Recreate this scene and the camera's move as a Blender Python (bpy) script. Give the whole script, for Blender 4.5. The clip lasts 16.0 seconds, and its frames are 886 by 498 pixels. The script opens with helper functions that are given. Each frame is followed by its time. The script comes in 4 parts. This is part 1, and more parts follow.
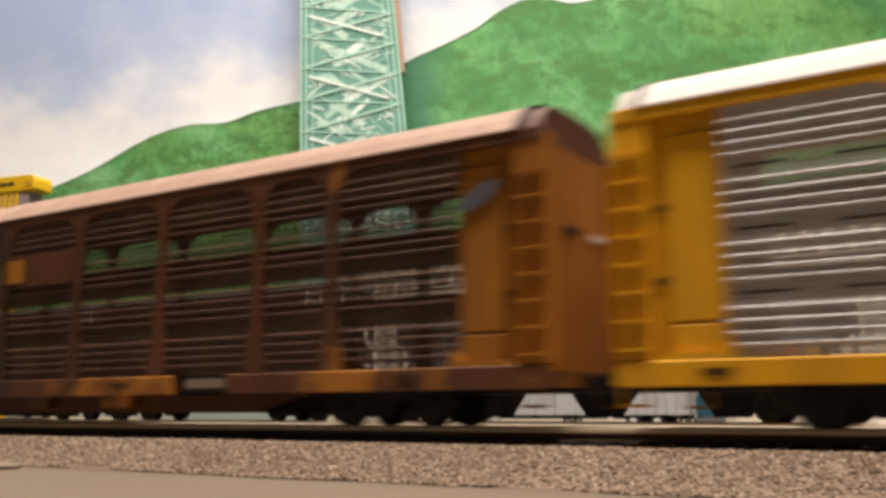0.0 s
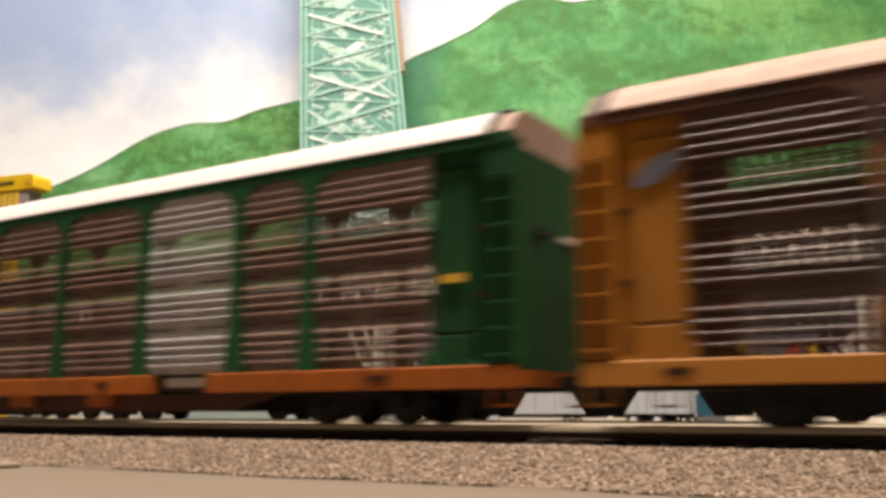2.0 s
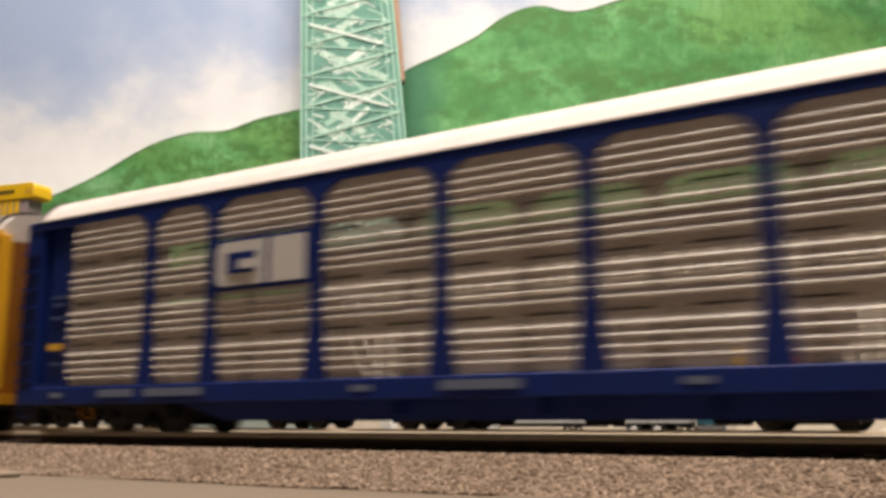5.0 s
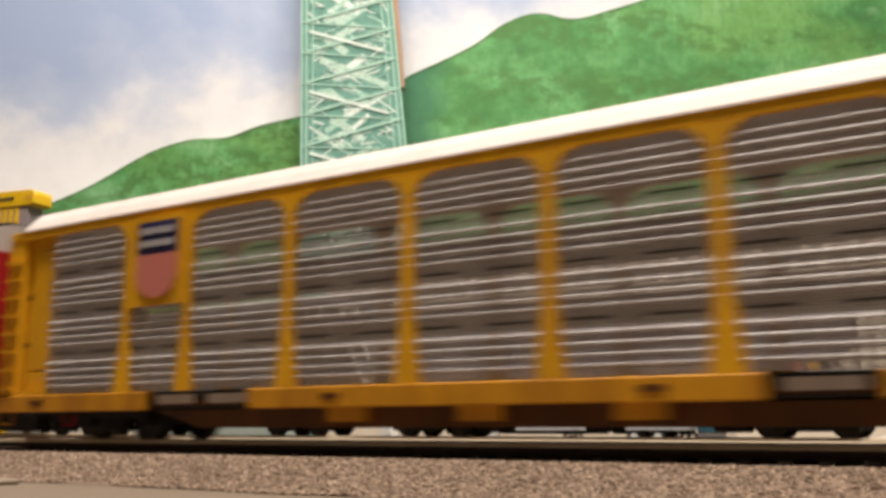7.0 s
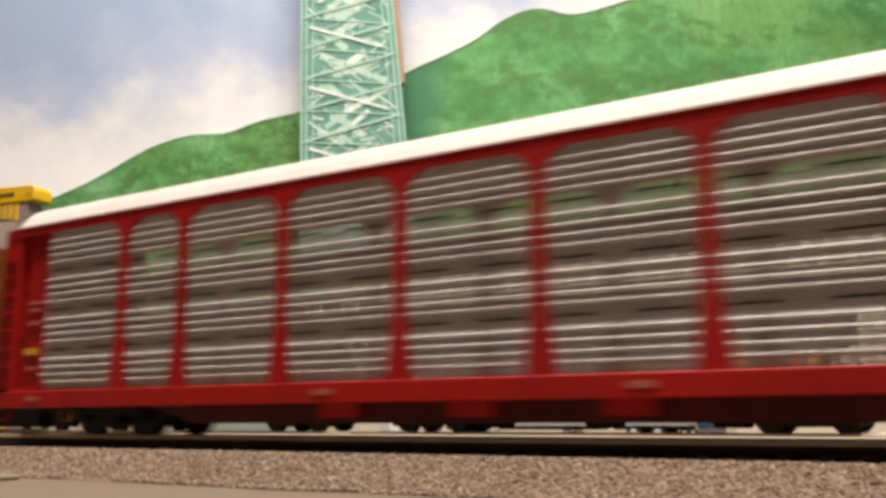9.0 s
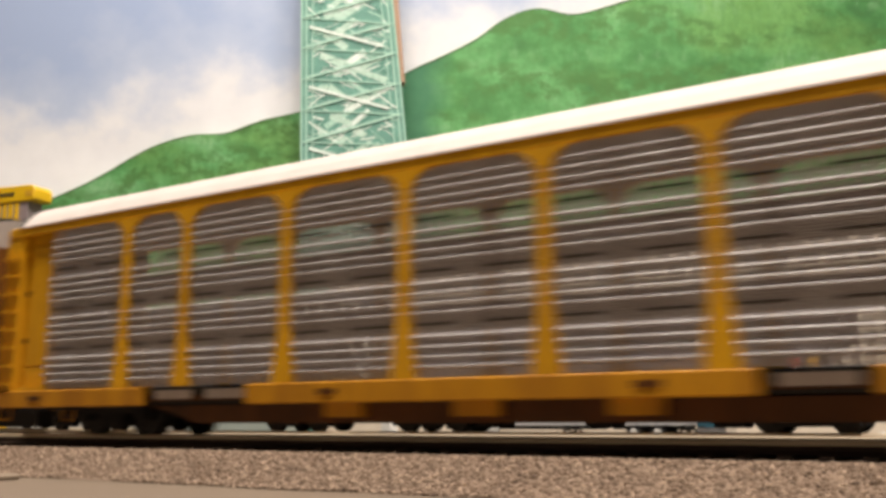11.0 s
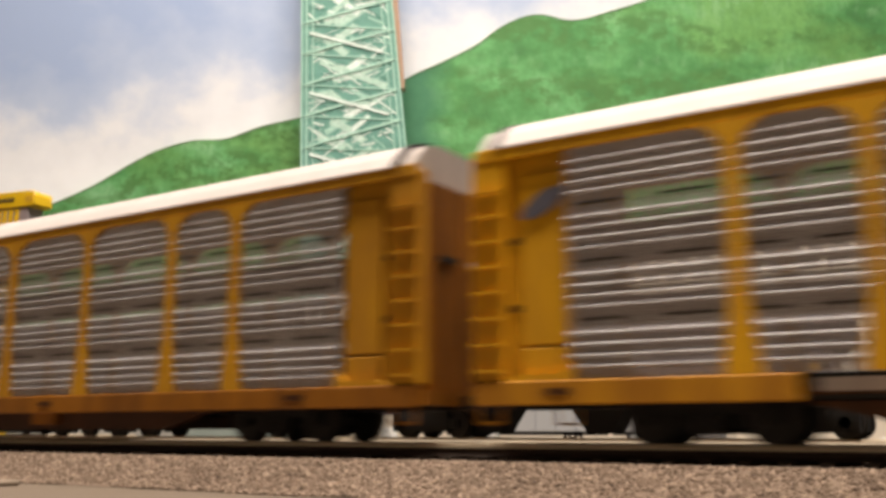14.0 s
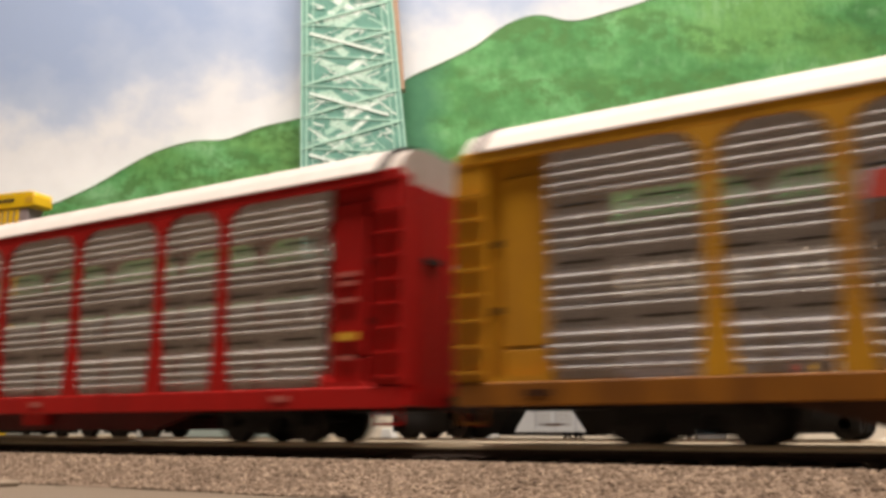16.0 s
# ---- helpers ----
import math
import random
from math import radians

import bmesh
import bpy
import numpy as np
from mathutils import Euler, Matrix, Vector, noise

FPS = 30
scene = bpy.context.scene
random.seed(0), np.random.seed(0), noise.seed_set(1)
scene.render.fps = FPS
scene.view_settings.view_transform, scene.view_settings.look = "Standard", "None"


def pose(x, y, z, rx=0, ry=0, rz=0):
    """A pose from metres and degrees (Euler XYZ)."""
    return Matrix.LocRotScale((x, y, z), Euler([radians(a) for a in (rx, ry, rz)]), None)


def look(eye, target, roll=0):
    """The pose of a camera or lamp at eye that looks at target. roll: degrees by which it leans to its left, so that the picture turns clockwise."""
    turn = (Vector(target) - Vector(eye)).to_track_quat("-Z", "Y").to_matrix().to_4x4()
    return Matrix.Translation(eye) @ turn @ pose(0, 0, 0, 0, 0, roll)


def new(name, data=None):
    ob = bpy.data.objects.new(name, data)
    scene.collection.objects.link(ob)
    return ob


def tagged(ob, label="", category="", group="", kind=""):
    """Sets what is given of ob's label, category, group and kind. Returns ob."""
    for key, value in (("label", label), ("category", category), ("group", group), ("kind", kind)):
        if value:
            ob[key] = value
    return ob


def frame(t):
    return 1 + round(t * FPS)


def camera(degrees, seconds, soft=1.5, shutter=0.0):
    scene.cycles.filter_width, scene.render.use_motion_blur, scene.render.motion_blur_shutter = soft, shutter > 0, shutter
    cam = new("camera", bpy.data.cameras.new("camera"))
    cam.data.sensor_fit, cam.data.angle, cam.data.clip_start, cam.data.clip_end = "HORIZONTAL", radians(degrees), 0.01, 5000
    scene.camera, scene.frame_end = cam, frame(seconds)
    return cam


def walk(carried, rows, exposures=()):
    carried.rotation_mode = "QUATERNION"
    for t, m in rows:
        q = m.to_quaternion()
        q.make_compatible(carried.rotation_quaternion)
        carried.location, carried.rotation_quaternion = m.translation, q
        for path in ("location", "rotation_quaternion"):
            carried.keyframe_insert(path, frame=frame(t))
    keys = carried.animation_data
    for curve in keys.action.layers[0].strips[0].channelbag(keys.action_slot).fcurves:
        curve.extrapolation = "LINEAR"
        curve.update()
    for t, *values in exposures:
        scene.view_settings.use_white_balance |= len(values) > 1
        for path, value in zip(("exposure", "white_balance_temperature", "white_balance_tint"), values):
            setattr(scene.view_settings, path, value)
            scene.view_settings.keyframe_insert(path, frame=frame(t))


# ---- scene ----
cam = camera(50.0, 16.0, soft=3.8, shutter=0.75)
# The eye stands just above the railhead, tilted up; only the tilt wavers.
YAW, TILT, FOCAL = 32.53, 9.889, 1681.0
EYE = (0.0, 0.0, 0.0119)
SWAY = [(0, 0), (0.5, -2), (1, -2), (1.5, -2), (2, -2), (2.5, -2), (3, -7.5), (3.5, 0), (6, 21), (6.5, 26), (7, 26), (7.5, 32),
        (8, 25), (8.5, 24), (9, 18.5), (11.5, 18), (12, 24), (12.5, 23), (13, 17), (13.5, 17), (14, 28), (14.5, 36.5), (15, 32.5),
        (15.5, 29), (16, 29)]
walk(cam, [(t, pose(*EYE, 90 + TILT + math.degrees(math.atan(d / FOCAL)), 0, YAW)) for t, d in SWAY],
     exposures=[(0, 0.0), (0.5, 0.10), (0.8, 0.26), (2.4, 0.26), (3.2, 0.0), (16, 0.0)])

# ---- light: an assumed closed hobby room with two unseen ceiling lamps ----
world = bpy.data.worlds.new("world")
scene.world = world
world.use_nodes = True
world.node_tree.nodes["Background"].inputs[0].default_value = (0.9, 0.85, 0.8, 1)
world.node_tree.nodes["Background"].inputs[1].default_value = 0.0
CEIL = 1.45


def ceiling_lamp_light(x, y, power):
    d = bpy.data.lights.new("tube_light", "AREA")
    d.shape, d.size, d.size_y, d.energy, d.color = "RECTANGLE", 1.25, 0.22, power, (1.0, 0.865, 0.75)
    o = new("tube_light", d)
    o.matrix_world = look((x, y, CEIL - 0.075), (x, y, 0), 0)
    return o


# overhead light from an assumed lamp; the second is added to brighten the backdrop
LAMPS = ((0.05, -0.05, 39), (-0.32, 0.62, 20))
for x, y, power in LAMPS:
    ceiling_lamp_light(x, y, power)


# ---- materials ----
class Mat:
    """A node material in the making."""

    def __init__(self, name, rough=0.6, metal=0.0):
        self.m = bpy.data.materials.new(name)
        self.m.use_nodes = True
        self.n, self.l = self.m.node_tree.nodes, self.m.node_tree.links
        self.b = self.n["Principled BSDF"]
        self.b.inputs["Roughness"].default_value, self.b.inputs["Metallic"].default_value = rough, metal
        self.co = self.n.new("ShaderNodeTexCoord").outputs["Object"]

    def put(self, sock, val):
        if isinstance(val, bpy.types.NodeSocket):
            self.l.new(val, sock)
        elif isinstance(val, (tuple, list)):
            sock.default_value = (*val, 1) if len(val) == 3 and len(sock.default_value) == 4 else val
        else:
            sock.default_value = val

    def noise(self, scale, detail=4, rough=0.6, stretch=(1, 1, 1), where=None):
        mp = self.n.new("ShaderNodeMapping")
        mp.inputs["Scale"].default_value = stretch
        self.l.new(where or self.co, mp.inputs[0])
        t = self.n.new("ShaderNodeTexNoise")
        t.inputs["Scale"].default_value, t.inputs["Detail"].default_value, t.inputs["Roughness"].default_value = scale, detail, rough
        self.l.new(mp.outputs[0], t.inputs[0])
        return t.outputs[0]

    def math(self, op, a, b=0.0, clamp=False):
        t = self.n.new("ShaderNodeMath")
        t.operation, t.use_clamp = op, clamp
        self.put(t.inputs[0], a), self.put(t.inputs[1], b)
        return t.outputs[0]

    def ramp(self, fac, *stops):
        t = self.n.new("ShaderNodeValToRGB")
        e = t.color_ramp.elements
        while len(e) < len(stops):
            e.new(0.5)
        for k, (p, c) in enumerate(stops):
            e[k].position, e[k].color = p, (*c, 1) if len(c) == 3 else c
        self.l.new(fac, t.inputs[0])
        return t.outputs[0]

    def mix(self, fac, a, b):
        t = self.n.new("ShaderNodeMix")
        t.data_type = "RGBA"
        self.put(t.inputs[0], fac), self.put(t.inputs[6], a), self.put(t.inputs[7], b)
        return t.outputs[2]

    def xyz(self):
        t = self.n.new("ShaderNodeSeparateXYZ")
        self.l.new(self.co, t.inputs[0])
        return t.outputs

    def bump(self, h, strength=0.3, dist=0.0003):
        t = self.n.new("ShaderNodeBump")
        t.inputs["Strength"].default_value, t.inputs["Distance"].default_value = strength, dist
        self.l.new(h, t.inputs["Height"])
        self.l.new(t.outputs[0], self.b.inputs["Normal"])

    def colour(self, c):
        self.put(self.b.inputs["Base Color"], c)
        return self.m

    def glow(self, c, s):
        self.put(self.b.inputs["Emission Color"], c)
        self.b.inputs["Emission Strength"].default_value = s


def paint(name, c, dirt=(0.12, 0.07, 0.04), amount=0.35, rough=0.5, streak=True):
    """Model paint with fine grime in streaks and specks."""
    m = Mat(name, rough)
    m.b.inputs["Specular IOR Level"].default_value = 0.25
    a = m.noise(160, 5, 0.65, (1, 1, 0.25 if streak else 1))
    b = m.noise(900, 3, 0.6)
    f = m.math("MULTIPLY", m.ramp(a, (0.42, (0, 0, 0)), (0.72, (1, 1, 1))), amount)
    col = m.mix(f, c, dirt)
    g = m.noise(38, 3, 0.6, (1, 1, 0.4))
    col = m.mix(m.math("MULTIPLY", m.ramp(g, (0.45, (0, 0, 0)), (0.75, (1, 1, 1))), amount * 0.8), col, dirt)
    col = m.mix(m.math("MULTIPLY", b, 0.22), col, [v * 0.55 for v in c])
    m.put(m.b.inputs["Roughness"], m.math("ADD", m.math("MULTIPLY", b, 0.3), rough - 0.1))
    m.bump(b, 0.15, 0.0001)
    return m.colour(col)


def patchy(name, rust, black, bare, level):
    """Old paint: rust, sooty stains and patches of the first coat."""
    m = Mat(name, 0.6)
    a, b, c = m.noise(32, 5, 0.65, (1, 1, 0.7)), m.noise(24, 4, 0.6, (1, 1, 0.5)), m.noise(700, 4, 0.65)
    col = m.mix(m.ramp(b, (0.42, (0, 0, 0)), (0.62, (1, 1, 1))), rust, black)
    col = m.mix(m.ramp(a, (level - 0.04, (0, 0, 0)), (level + 0.04, (1, 1, 1))), col, bare)
    col = m.mix(m.math("MULTIPLY", c, 0.4), col, black)
    m.bump(c, 0.2, 0.0001)
    return m.colour(col)


# spacing of the punched holes, the same on both sides of a car
HOLE = 0.00055


def perforated(name, c, dirt, amount=0.4, hole=0.5, metal=0.35):
    """Galvanised sheet with rows of punched holes."""
    m = Mat(name, 0.45, metal)
    a = m.noise(120, 5, 0.6, (1, 1, 0.3))
    b = m.noise(700, 3)
    f = m.math("MULTIPLY", m.ramp(a, (0.4, (0, 0, 0)), (0.7, (1, 1, 1))), amount)
    m.colour(m.mix(m.math("MULTIPLY", b, 0.3), m.mix(f, c, dirt), [v * 0.5 for v in c]))
    s = m.xyz()
    gx = m.math("PINGPONG", m.math("MULTIPLY", s[0], 1 / HOLE), 0.5)
    gz = m.math("PINGPONG", m.math("MULTIPLY", s[2], 1 / HOLE), 0.5)
    inside = m.math("MULTIPLY", m.math("GREATER_THAN", gx, 0.5 - hole / 2), m.math("GREATER_THAN", gz, 0.5 - hole / 2))
    t = m.n.new("ShaderNodeBsdfTransparent")
    x = m.n.new("ShaderNodeMixShader")
    m.l.new(inside, x.inputs[0]), m.l.new(m.b.outputs[0], x.inputs[1]), m.l.new(t.outputs[0], x.inputs[2])
    m.l.new(x.outputs[0], m.n["Material Output"].inputs[0])
    return m.m


def plain(name, c, rough=0.6, metal=0.0, scale=300, vary=0.35):
    m = Mat(name, rough, metal)
    return m.colour(m.mix(m.math("MULTIPLY", m.noise(scale, 4), vary), c, [v * 0.4 for v in c]))


BLACK = plain("underframe_black", (0.008, 0.007, 0.0065), 0.9)
STEEL = plain("wheel_steel", (0.016, 0.013, 0.011), 0.7, 0.1)
SHINE = plain("worn_railhead", (0.66, 0.56, 0.40), 0.5, 0.15, 300, 0.15)
RUST = plain("rusty_rail", (0.055, 0.032, 0.022), 0.8)
TIE = plain("creosoted_tie", (0.045, 0.032, 0.024), 0.85)
WHITE = plain("white_plastic", (0.75, 0.74, 0.7), 0.5, 0, 200, 0.15)
CAP = paint("grey_end_cap", (0.62, 0.57, 0.53), (0.2, 0.12, 0.08), 0.3)
SLOT = plain("slot_shade", (0.07, 0.055, 0.045), 0.8)
DARK = plain("near_black", (0.02, 0.018, 0.016), 0.8)


# ---- mesh helpers ----
def box(bm, x0, x1, y0, y1, z0, z1):
    v = [bm.verts.new((x, y, z)) for x in (x0, x1) for y in (y0, y1) for z in (z0, z1)]
    for q in ((0, 1, 3, 2), (4, 6, 7, 5), (0, 4, 5, 1), (2, 3, 7, 6), (0, 2, 6, 4), (1, 5, 7, 3)):
        bm.faces.new([v[k] for k in q])


def prism(bm, prof, a0, a1, axis="x"):
    """A closed profile drawn out along an axis: (y, z) along x, (x, z) along y, (x, y) along z."""
    def at(p, a):
        return (a, *p) if axis == "x" else (p[0], a, p[1]) if axis == "y" else (*p, a)
    A, B = [bm.verts.new(at(p, a0)) for p in prof], [bm.verts.new(at(p, a1)) for p in prof]
    n = len(prof)
    for k in range(n):
        bm.faces.new((A[k], A[(k + 1) % n], B[(k + 1) % n], B[k]))
    bm.faces.new(A[::-1]), bm.faces.new(B)


def disc(bm, x, y0, y1, z, r, n=24, axis="y"):
    prism(bm, [(x + r * math.cos(2 * math.pi * k / n), z + r * math.sin(2 * math.pi * k / n)) for k in range(n)], y0, y1, axis)


def bar(bm, p, q, w, d=None):
    """A rod from p to q, w wide and d deep (along y)."""
    p, q = Vector(p), Vector(q)
    along = (q - p).normalized()
    deep = Vector((0, 1, 0)) if abs(along.y) < 0.9 else Vector((0, 0, 1))
    deep = (deep - along * deep.dot(along)).normalized()
    wide = deep.cross(along)
    d = d or w
    v = [bm.verts.new(e + wide * (x * w / 2) + deep * (y * d / 2)) for x in (-1, 1) for y in (-1, 1) for e in (p, q)]
    for s in ((0, 1, 3, 2), (4, 6, 7, 5), (0, 4, 5, 1), (2, 3, 7, 6), (0, 2, 6, 4), (1, 5, 7, 3)):
        bm.faces.new([v[k] for k in s])


def part(name, bm, material, parent=None, label="", m=None, bevel=0.0, smooth=False):
    bmesh.ops.recalc_face_normals(bm, faces=bm.faces)
    if bevel:
        bmesh.ops.bevel(bm, geom=bm.edges[:], offset=bevel, segments=1, affect="EDGES", clamp_overlap=True)
    me = bpy.data.meshes.new(name)
    bm.to_mesh(me)
    bm.free()
    if smooth:
        for p in me.polygons:
            p.use_smooth = True
    me.materials.append(material)
    o = new(name, me)
    if parent:
        o.parent = parent
    if m is not None:
        o.matrix_basis = m
    return tagged(o, label) if label else o


def thing(name, label, category, m=None, group=""):
    o = new(name)
    o.empty_display_size = 0.01
    if m is not None:
        o.matrix_basis = m
    return tagged(o, label, category, group)


def structure(name, bm, material, label, **kw):
    return tagged(part(name, bm, material, None, label, **kw), kind="structure")


# ---- setting: layout top, track, ballast, backdrop ----
RAIL = 0.0095
SIDE, HALF = 0.1608, 0.0186
AXIS = SIDE + HALF
VIEW = pose(0, 0, 0, 0, 0, YAW)


def ground_material():
    m = Mat("tan_layout_ground", 0.85)
    a, b = m.noise(14, 5), m.noise(500, 4, 0.7)
    m.bump(b, 0.3, 0.0004)
    return m.colour(m.mix(m.math("MULTIPLY", b, 0.5), m.mix(a, (0.165, 0.126, 0.088), (0.13, 0.098, 0.068)), (0.095, 0.07, 0.048)))


bm = bmesh.new()
box(bm, -3.15, 3.1, -0.12, 2.4, -0.03, 0.0)
structure("ground", bm, ground_material(), "tan grey painted layout surface beside the track")


def ballast_material():
    m = Mat("pinkish_ballast", 0.9)
    g = m.n.new("ShaderNodeNewGeometry").outputs["Random Per Island"]
    c = m.ramp(g, (0.0, (0.09, 0.058, 0.04)), (0.25, (0.20, 0.140, 0.098)), (0.7, (0.27, 0.197, 0.143)), (1.0, (0.56, 0.43, 0.32)))
    return m.colour(m.mix(m.math("MULTIPLY", m.noise(1500, 3), 0.4), c, (0.2, 0.15, 0.11)))


BALLAST = ballast_material()


def stones(name, y_line, x0, x1, count, rng, label):
    """Loose ballast over a shouldered bed, one heap of small uneven stones."""
    t = (1 + 5 ** 0.5) / 2
    ico = np.array([(-1, t, 0), (1, t, 0), (-1, -t, 0), (1, -t, 0), (0, -1, t), (0, 1, t), (0, -1, -t), (0, 1, -t), (t, 0, -1), (t, 0, 1),
                    (-t, 0, -1), (-t, 0, 1)]) / 1.9
    tri = np.array([0, 11, 5, 0, 5, 1, 0, 1, 7, 0, 7, 10, 0, 10, 11, 1, 5, 9, 5, 11, 4, 11, 10, 2, 10, 7, 6, 7, 1, 8, 3, 9, 4, 3, 4, 2, 3, 2,
                    6, 3, 6, 8, 3, 8, 9, 4, 9, 5, 2, 4, 11, 6, 2, 10, 8, 6, 7, 9, 8, 1]).reshape(-1, 3)
    x = rng.uniform(x0, x1, count)
    wob = 0.0010 * np.sin(x * 60) + 0.0008 * np.sin(x * 170 + 1)
    y = y_line[0] + wob + rng.random(count) * (y_line[1] - y_line[0] - wob)
    z = np.array([bed(v) for v in y]) + rng.uniform(-0.00010, 0.00030, count)
    size = rng.uniform(0.00028, 0.00052, (count, 1, 1)) * rng.uniform((0.75, 0.75, 0.5), (1.3, 1.3, 0.85), (count, 3))[:, None, :]
    p = ico * size * rng.uniform(0.8, 1.2, (count, 12, 1))
    a = rng.uniform(0, 6.283, (count, 1))
    vs = np.stack([p[:, :, 0] * np.cos(a) - p[:, :, 1] * np.sin(a) + x[:, None], p[:, :, 0] * np.sin(a) + p[:, :, 1] * np.cos(a) + y[:, None], p[:, :, 2] + z[:, None]], 2)
    fs = tri[None] + 12 * np.arange(count)[:, None, None]
    me = bpy.data.meshes.new(name)
    me.from_pydata(vs.reshape(-1, 3).tolist(), [], fs.reshape(-1, 3).tolist())
    me.materials.append(BALLAST)
    return tagged(new(name, me), label, "ballast", kind="stuff")


TIETOP = RAIL - 0.0026
FRONT = 0.1405


def bed(y):
    """Height of the ballast bed across the main track."""
    e = min(y - FRONT, 2 * AXIS - FRONT - y)
    return 0.0002 + min(max(e, 0) / 0.017, 1) * (TIETOP - 0.0014)


bm = bmesh.new()
prism(bm, [(FRONT - 0.001, -0.001), (FRONT - 0.0004, 0.0002), (FRONT + 0.017, TIETOP - 0.0011), (2 * AXIS - FRONT - 0.017, TIETOP - 0.0011), (2 * AXIS - FRONT, 0.0002)], -3.1, 3.0)
structure("roadbed", bm, BALLAST, "raised gravel roadbed under the track")
stones("ballast", (FRONT - 0.0015, 0.1695), -0.75, 0.06, 85000, np.random.default_rng(4), "pinkish tan gravel ballast along the track shoulder")


def track(y, x0, x1, z, name="track", far=()):
    tr = thing(name, "model railway track with dark rusty rails on ties", "track", pose(0, y, 0))
    r0, r1 = far or (x0, x1)
    for s in (-1, 1):
        c = s * 0.00895
        bm = bmesh.new()
        prism(bm, [(c - 0.0011, z - 0.0026), (c + 0.0011, z - 0.0026), (c + 0.0004, z - 0.0019), (c + 0.0004, z - 0.001), (c - 0.0004, z - 0.001), (c - 0.0004, z - 0.0019)], r0, r1)
        r = part("rail", bm, RUST, tr)
        bm = bmesh.new()
        prism(bm, [(c - 0.0009, z - 0.00102), (c + 0.0009, z - 0.00102), (c + 0.0008, z - 0.0004), (c + 0.0005, z), (c - 0.0005, z), (c - 0.0008, z - 0.0004)], r0, r1)
        part("railhead", bm, SHINE, r, "polished bright rail top")
    bm = bmesh.new()
    box(bm, -0.0012, 0.0012, -0.015, 0.015, z - 0.0044, z - 0.00262)
    first = part("tie", bm, TIE, tr)
    first.location.x = x0
    n = int((x1 - x0) / 0.0066)
    for k in range(1, min(n, 280)):
        o = new("tie", first.data)
        o.parent, o.location.x = tr, x0 + k * 0.0066
    if far:
        bm = bmesh.new()
        for a, e in ((r0, x0), (x1, r1)):
            for k in range(1, int((e - a) / 0.0066)):
                box(bm, a + k * 0.0066 - 0.0012, a + k * 0.0066 + 0.0012, -0.015, 0.015, z - 0.0044, z - 0.00262)
        tagged(part("far_ties", bm, TIE, tr), kind="stuff")
    return tr


track(AXIS, -1.55, 0.25, RAIL, far=(-3.1, 3.0))


# added tan strip standing in for the siding rail's lit line, dark sheet beyond
def strip_material():
    m = Mat("tan_line_strip", 0.85)
    g = m.noise(700, 4, 0.7)
    m.bump(g, 0.3, 0.0003)
    return m.colour(m.mix(m.math("MULTIPLY", g, 0.6), (0.34, 0.28, 0.2), (0.2, 0.16, 0.11)))


bm = bmesh.new()
prism(bm, [(0.208, -0.001), (0.214, 0.0088), (0.283, 0.0088), (0.287, -0.001)], -0.30, 0.7)
structure("path", bm, strip_material(), "added tan strip between the tracks for the lit rail line")


def yard_shade_material():
    m = Mat("dark_yard_shade", 0.9)
    g, h = m.noise(400, 4, 0.7), m.noise(9, 3)
    return m.colour(m.mix(m.math("MULTIPLY", h, 0.6), m.mix(g, (0.03, 0.028, 0.026), (0.06, 0.055, 0.05)), (0.025, 0.022, 0.02)))


# added dark sheet: shade under the standing vehicles put into the ground colour
bm = bmesh.new()
box(bm, -2.4, 1.6, 0.3405, 0.84, -0.002, 0.0006)
structure("yard_shade", bm, yard_shade_material(), "dark sheet behind the siding, shade put into its colour")


# ---- painted backdrop, turned to face the aisle ----
def sky_material():
    m = Mat("painted_sky", 0.8)
    s = m.xyz()
    n = m.noise(5.5, 7, 0.6, (1, 1, 1.25))
    puff = m.noise(13, 5, 0.55)
    # a cloud bank that climbs along the board, blue-grey above it, thin haze low at one end
    edge = m.math("ADD", m.math("MULTIPLY", s[0], 0.27), 0.603)
    f = m.math("MULTIPLY", m.math("SUBTRACT", edge, s[2]), 5.0)
    f = m.math("ADD", f, m.math("ADD", m.math("MULTIPLY", m.math("SUBTRACT", n, 0.5), 1.8), m.math("MULTIPLY", m.math("SUBTRACT", puff, 0.5), 0.55)))
    c = m.ramp(m.math("ADD", m.math("MULTIPLY", f, 0.5), 0.4), (0.12, (0.31, 0.40, 0.60)), (0.36, (0.42, 0.50, 0.66)), (0.56, (0.70, 0.72, 0.76)), (0.85, (0.85, 0.87, 0.90)))
    return m.colour(c)


WALL = 1.25
bm = bmesh.new()
box(bm, -1.3, 2.2, WALL + 0.006, WALL + 0.03, 0.0, CEIL)
structure("backdrop", bm, sky_material(), "painted cloudy sky backdrop board", m=VIEW)


def smooth_line(knots, n):
    """Points of a smooth line through a few knots."""
    out = []
    for k in range(len(knots) - 1):
        p = [Vector(knots[max(0, min(len(knots) - 1, k + j))]) for j in (-1, 0, 1, 2)]
        for i in range(n):
            t = i / n
            out.append(0.5 * (2 * p[1] + (p[2] - p[0]) * t + (2 * p[0] - 5 * p[1] + 4 * p[2] - p[3]) * t * t + (3 * p[1] - p[0] - 3 * p[2] + p[3]) * t ** 3))
    return out + [Vector(knots[-1])]


